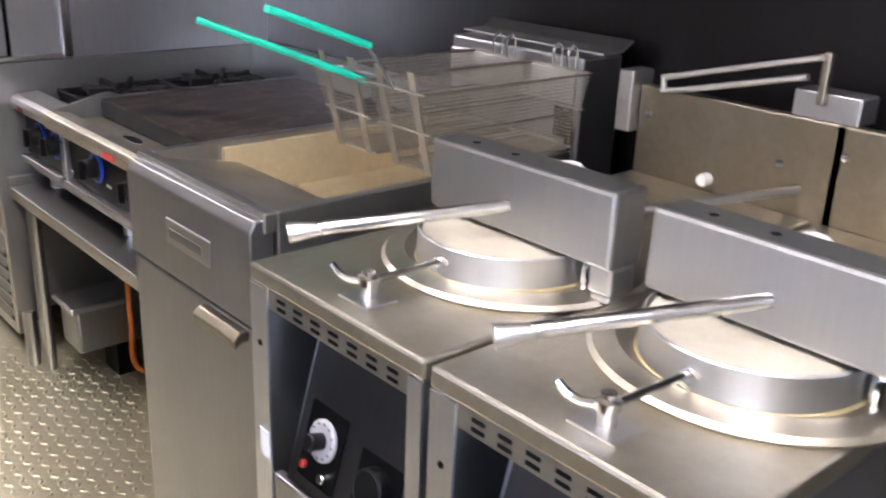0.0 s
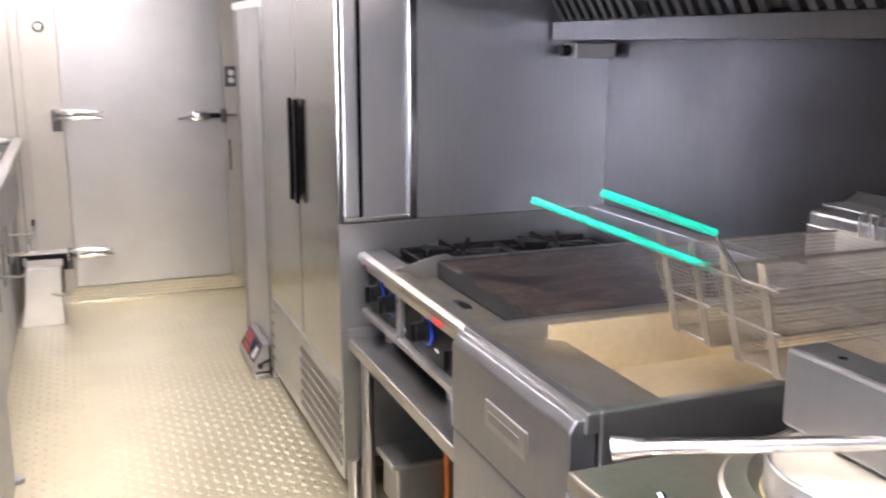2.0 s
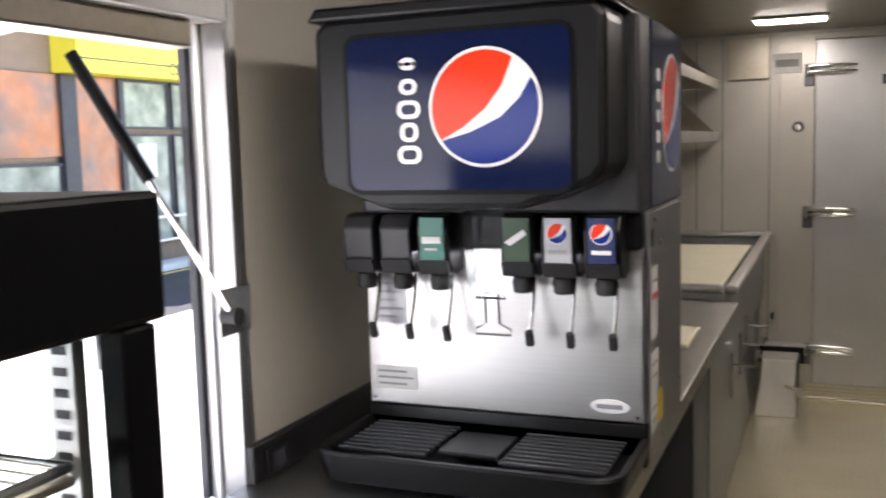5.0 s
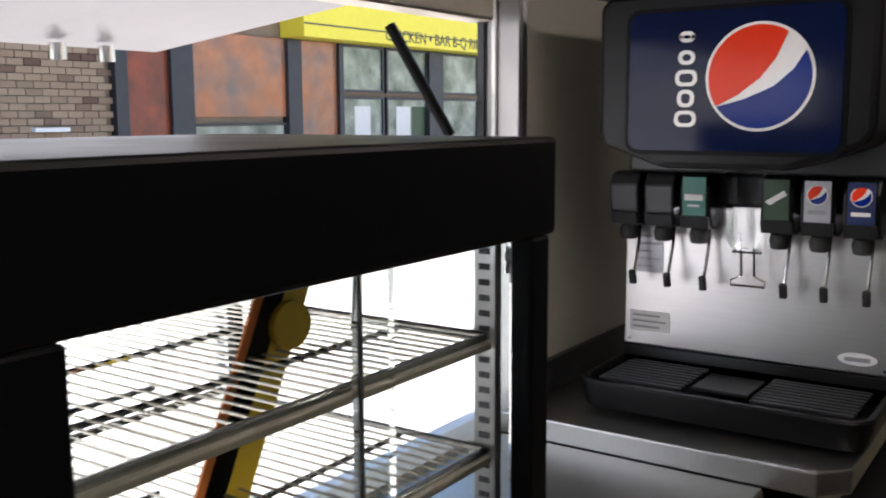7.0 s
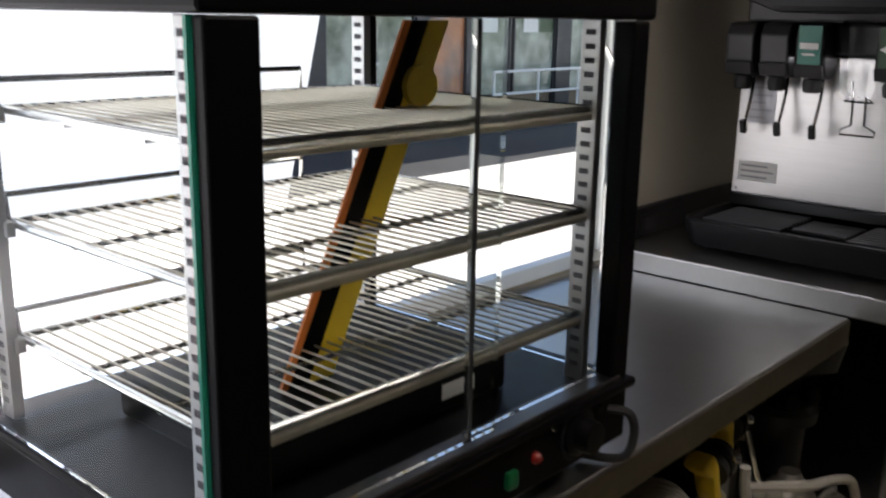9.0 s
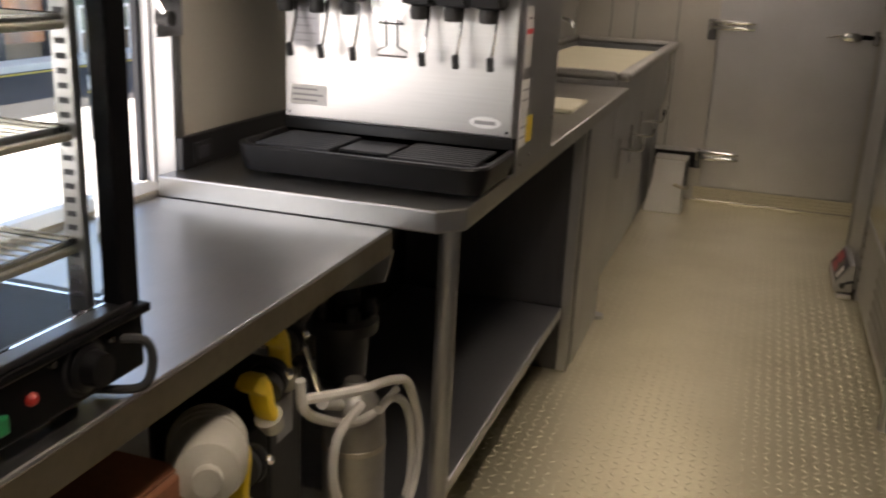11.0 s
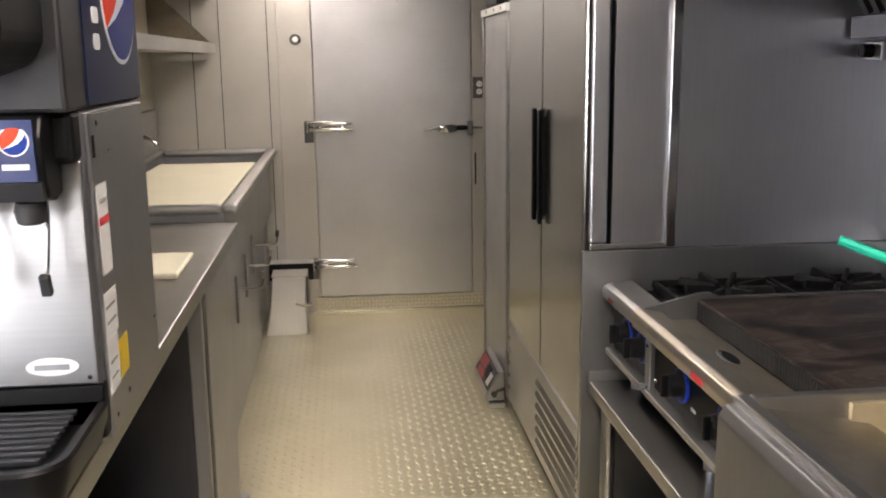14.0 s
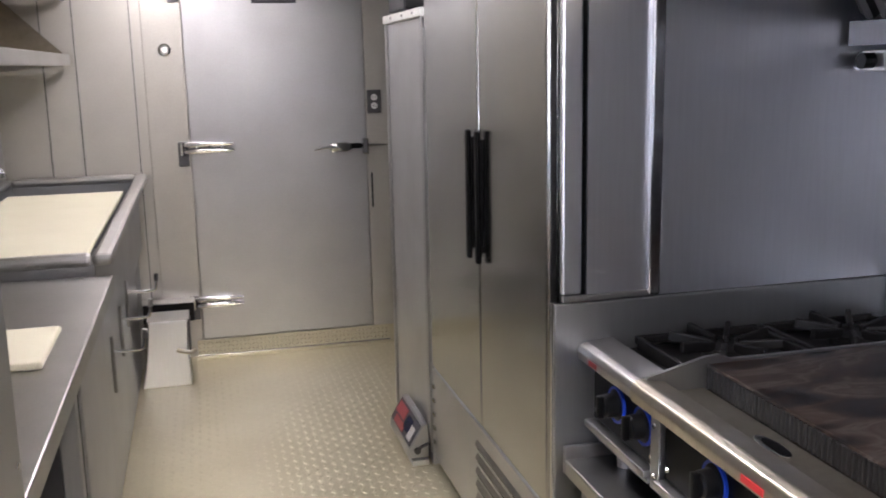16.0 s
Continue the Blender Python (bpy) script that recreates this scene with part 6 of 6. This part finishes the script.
syrup_connector(-0.25, 1.40, 0.675, 0.0)
syrup_connector(-0.20, 1.245, 0.665, 0.15)
syrup_connector(-0.19, 1.155, 0.585, -0.35)
vb = thing("supply_tube", (-0.25, 1.48, 0.6), "thin chrome tube dropping from a syrup connector", "tube")
part("tube_run", tube(curved([(-0.225, 1.470, 0.668), (-0.215, 1.480, 0.62), (-0.210, 1.500, 0.57), (-0.200, 1.530, 0.53)]), 0.0055), CHROME, vb, "", True)
part("elbow", rod((-0.205, 1.505, 0.545), (-0.195, 1.560, 0.515), 0.016, 0.012), HOSE, vb, "", True)
jg = thing("syrup_jug", (-0.28, 1.05, 0.31), "white plastic bottle lying under the counter", "jug")
part("jug_body", lathe([(0.0, 0.0), (0.035, 0.002), (0.050, 0.012), (0.056, 0.030), (0.056, 0.13), (0.045, 0.16), (0.02, 0.17), (0.02, 0.19), (0, 0.19)], look((-0.235, 1.165, 0.640), (-0.42, 1.46, 0.60)), 32), MILKY, jg, "", True)
for k in range(3):
    part("cap_rib", lathe([(0.0565, -0.003), (0.0590, 0.0), (0.0565, 0.003)], look((-0.235, 1.165, 0.640), (-0.42, 1.46, 0.60)) @ Matrix.Translation((0, 0, 0.045 + k * 0.02)), 32), MILKY, jg)
part("jug_stand", box(-0.36, -0.24, 1.20, 1.36, 0.311, 0.575, 0.004), BLACK, jg)
sb = thing("syrup_box", (-0.33, 1.38, 0.31), "dark syrup carton beside the bottle under the counter", "carton")
part("box_body", box(-0.50, -0.245, 1.375, 1.50, 0.311, 0.62, 0.006), GREYPL, sb)
part("box_label", box(-0.2448, -0.2438, 1.40, 1.46, 0.50, 0.58), GREYINK, sb)
ct = thing("carton", (-0.33, 0.7, 0.31), "brown carton with dark printing under the counter", "carton")
part("carton_body", box(-0.56, -0.18, 0.35, 1.03, 0.311, 0.665, 0.006), BROWNBOX, ct)
part("carton_flap", box(-0.40, -0.185, 0.36, 1.02, 0.666, 0.671, 0.002), BROWNBOX, ct)
part("carton_hole", prism([(0.62 + a, 0.50 + b) for a, b in rounded(0.10, 0.03, 0.013)], "x", -0.1795, -0.1785), INK, ct)

# ---- outside ----
GZ = -0.90
solid("ground", box(-120, 60, -80, 120, GZ - 0.3, GZ), CONCRETE, "pale sunlit concrete lot", "ground")
solid("road", box(-12.2, -8.75, -70, 110, GZ, GZ + 0.004), ASPHALT, "worn grey asphalt lane before the shops", "road")
solid("pavement", box(-12.88, -12.2, -6, 30, GZ, GZ + 0.13, 0.01), CONCRETE, "pale raised concrete walk along the shopfront", "pavement")
solid("road_marking", box(-12.05, -11.93, 4, 60, GZ + 0.0045, GZ + 0.008), YELLOW, "yellow painted kerb line on the asphalt", "road marking")
body = thing("truck_underbody", (0.6, 2.2, GZ), "plain white truck body below the floor", "truck", kind="structure")
part("skirt", box(XL - 0.055, XR + 0.055, Y0 - 0.055, Y1 + 0.055, GZ + 0.30, -0.051), AWN, body)
for x in (XL + 0.10, XR - 0.10):
    for y in (0.0, 4.6):
        part("wheel", rod((x - 0.09, y, GZ + 0.33), (x + 0.09, y, GZ + 0.33), 0.33, None, 28), RUBBER, body)
FXX = -13.0
bl = thing("restaurant_building", (FXX, 15, GZ), "single storey brick restaurant with a yellow sign band", "building")
part("wall_core", box(FXX - 8, FXX - 0.12, -6, 30, GZ, 5.0), MORTAR, bl)
part("roof_canopy", box(FXX - 8, FXX + 0.9, 10.5, 30, 4.35, 4.75), AWN, bl)
part("roof_parapet", box(FXX - 8, FXX + 0.05, -6.2, 30.2, 5.0, 5.25), DARKFRAME, bl)
sgn = part("sign_band", box(FXX - 0.1, FXX + 0.55, 14.0, 30, 3.02, 4.2, 0.01), SIGNYELLOW, bl, "yellow sign band with black lettering")
for z0, z1 in ((3.26, 3.29), (3.74, 3.77)):
    part("sign_rule", box(FXX + 0.551, FXX + 0.556, 14.0, 30, z0, z1), INK, sgn)


def words(text, size, m, name, parent):
    cu = bpy.data.curves.new(name, "FONT")
    cu.body, cu.size, cu.extrude, cu.align_x = text, size, 0.004, "LEFT"
    tmp = bpy.data.objects.new(name, cu)
    me = bpy.data.meshes.new_from_object(tmp)
    bm = bmesh.new()
    bm.from_mesh(me)
    bmesh.ops.transform(bm, matrix=m, verts=bm.verts)
    part(name, bm, INK, parent)
    bpy.data.objects.remove(tmp)


face = Matrix(((0, 0, 1, 0), (1, 0, 0, 0), (0, 1, 0, 0), (0, 0, 0, 1)))
words("CHICKEN \u2022 BAR B-Q RIBS \u2022 SEAFOOD", 0.355, Matrix.Translation((FXX + 0.552, 16.55, 3.10)) @ face, "sign_letters", sgn)
for k in range(7):
    part("sign_mark", box(FXX + 0.551, FXX + 0.556, 20.6 + k * 0.55, 20.95 + k * 0.55, 3.86, 4.14), INK, sgn)
part("side_door", box(FXX - 0.12, FXX - 0.03, 5.6, 7.6, GZ, 2.45, 0.02), PURPLE, bl, "mauve painted service door")
part("door_panel", box(FXX - 0.03, FXX - 0.01, 5.9, 7.35, GZ + 0.2, 2.2, 0.02), PURPLE, bl)
part("wall_lamp", box(FXX - 0.03, FXX + 0.1, 8.5, 9.1, 1.26, 1.33, 0.01), WHITE, bl)
for y0, y1 in ((10.0, 10.25), (11.15, 11.65), (14.05, 14.45), (15.6, 15.75), (18.9, 19.5), (23.3, 23.6)):
    part("pillar", box(FXX - 0.12, FXX + 0.06, y0, y1, GZ, 3.0, 0.01), DARKFRAME, bl, "dark window pillar")
part("poster", box(FXX - 0.12, FXX - 0.03, 10.25, 11.15, GZ + 0.4, 3.0), POSTERDARK, bl, "dark red food photograph panel")
part("poster", box(FXX - 0.12, FXX - 0.03, 11.65, 14.05, 1.48, 3.0), POSTER, bl, "orange food photograph panel")
part("poster", box(FXX - 0.12, FXX - 0.03, 14.45, 15.6, GZ + 0.4, 3.0), POSTER, bl, "orange food photograph panel")
for y0, y1, z0, z1 in ((11.65, 14.05, -0.4, 1.36), (15.75, 17.2, -0.4, 1.9), (15.75, 17.2, 2.0, 3.0), (17.3, 18.9, -0.4, 1.9), (17.3, 18.9, 2.0, 3.0), (19.5, 21.2, -0.4, 1.9), (19.5, 21.2, 2.0, 3.0), (21.3, 23.3, -0.4, 1.9), (21.3, 23.3, 2.0, 3.0)):
    w = part("shop_window", box(FXX - 0.10, FXX - 0.05, y0 + 0.05, y1 - 0.05, z0 + 0.05, z1 - 0.05), ROOMDARK, bl, "shop window pane with painted reflections")
    bm = bmesh.new()
    add_box(bm, FXX - 0.11, FXX + 0.0, y0, y0 + 0.05, z0, z1)
    add_box(bm, FXX - 0.11, FXX + 0.0, y1 - 0.05, y1, z0, z1)
    add_box(bm, FXX - 0.11, FXX + 0.0, y0 + 0.05, y1 - 0.05, z0, z0 + 0.05)
    add_box(bm, FXX - 0.11, FXX + 0.0, y0 + 0.05, y1 - 0.05, z1 - 0.05, z1)
    part("window_frame", bm, DARKFRAME, w)
for y, m_ in ((16.2, PAPER), (17.7, PAPER), (18.3, LEAF)):
    part("window_notice", box(FXX - 0.048, FXX - 0.044, y, y + 0.55, 1.0, 1.7), m_, bl)
rl = thing("hand_railing", (-12.5, 18.5, GZ + 0.13), "white metal railing beside the shop walk", "railing")
for z in (GZ + 0.6, GZ + 1.08):
    part("rail", rod((-12.5, 16.0, z), (-12.5, 24.0, z), 0.03), WHITE, rl)
for k in range(6):
    part("post", rod((-12.5, 16.0 + k * 1.6, GZ + 0.13), (-12.5, 16.0 + k * 1.6, GZ + 1.08), 0.03), WHITE, rl)

# bricks of the restaurant wall
bme = bpy.data.meshes.new("brick")
bm = box(0, 0.09, -0.135, 0.135, -0.051, 0.051, 0.005, 1)
bm.to_mesh(bme)
bm.free()
bme.materials.append(BRICKMAT)
for r in range(34):
    for k in range(9):
        y = 7.75 + k * 0.281 + (0.1405 if r % 2 else 0)
        if 7.60 < y - 0.135 and y + 0.135 < 10.12:
            b = new("brick", bme)
            b.parent = bl
            b.location = (FXX - 0.12 - bl.location.x, y - bl.location.y, r * 0.112 - bl.location.z - 0.60)
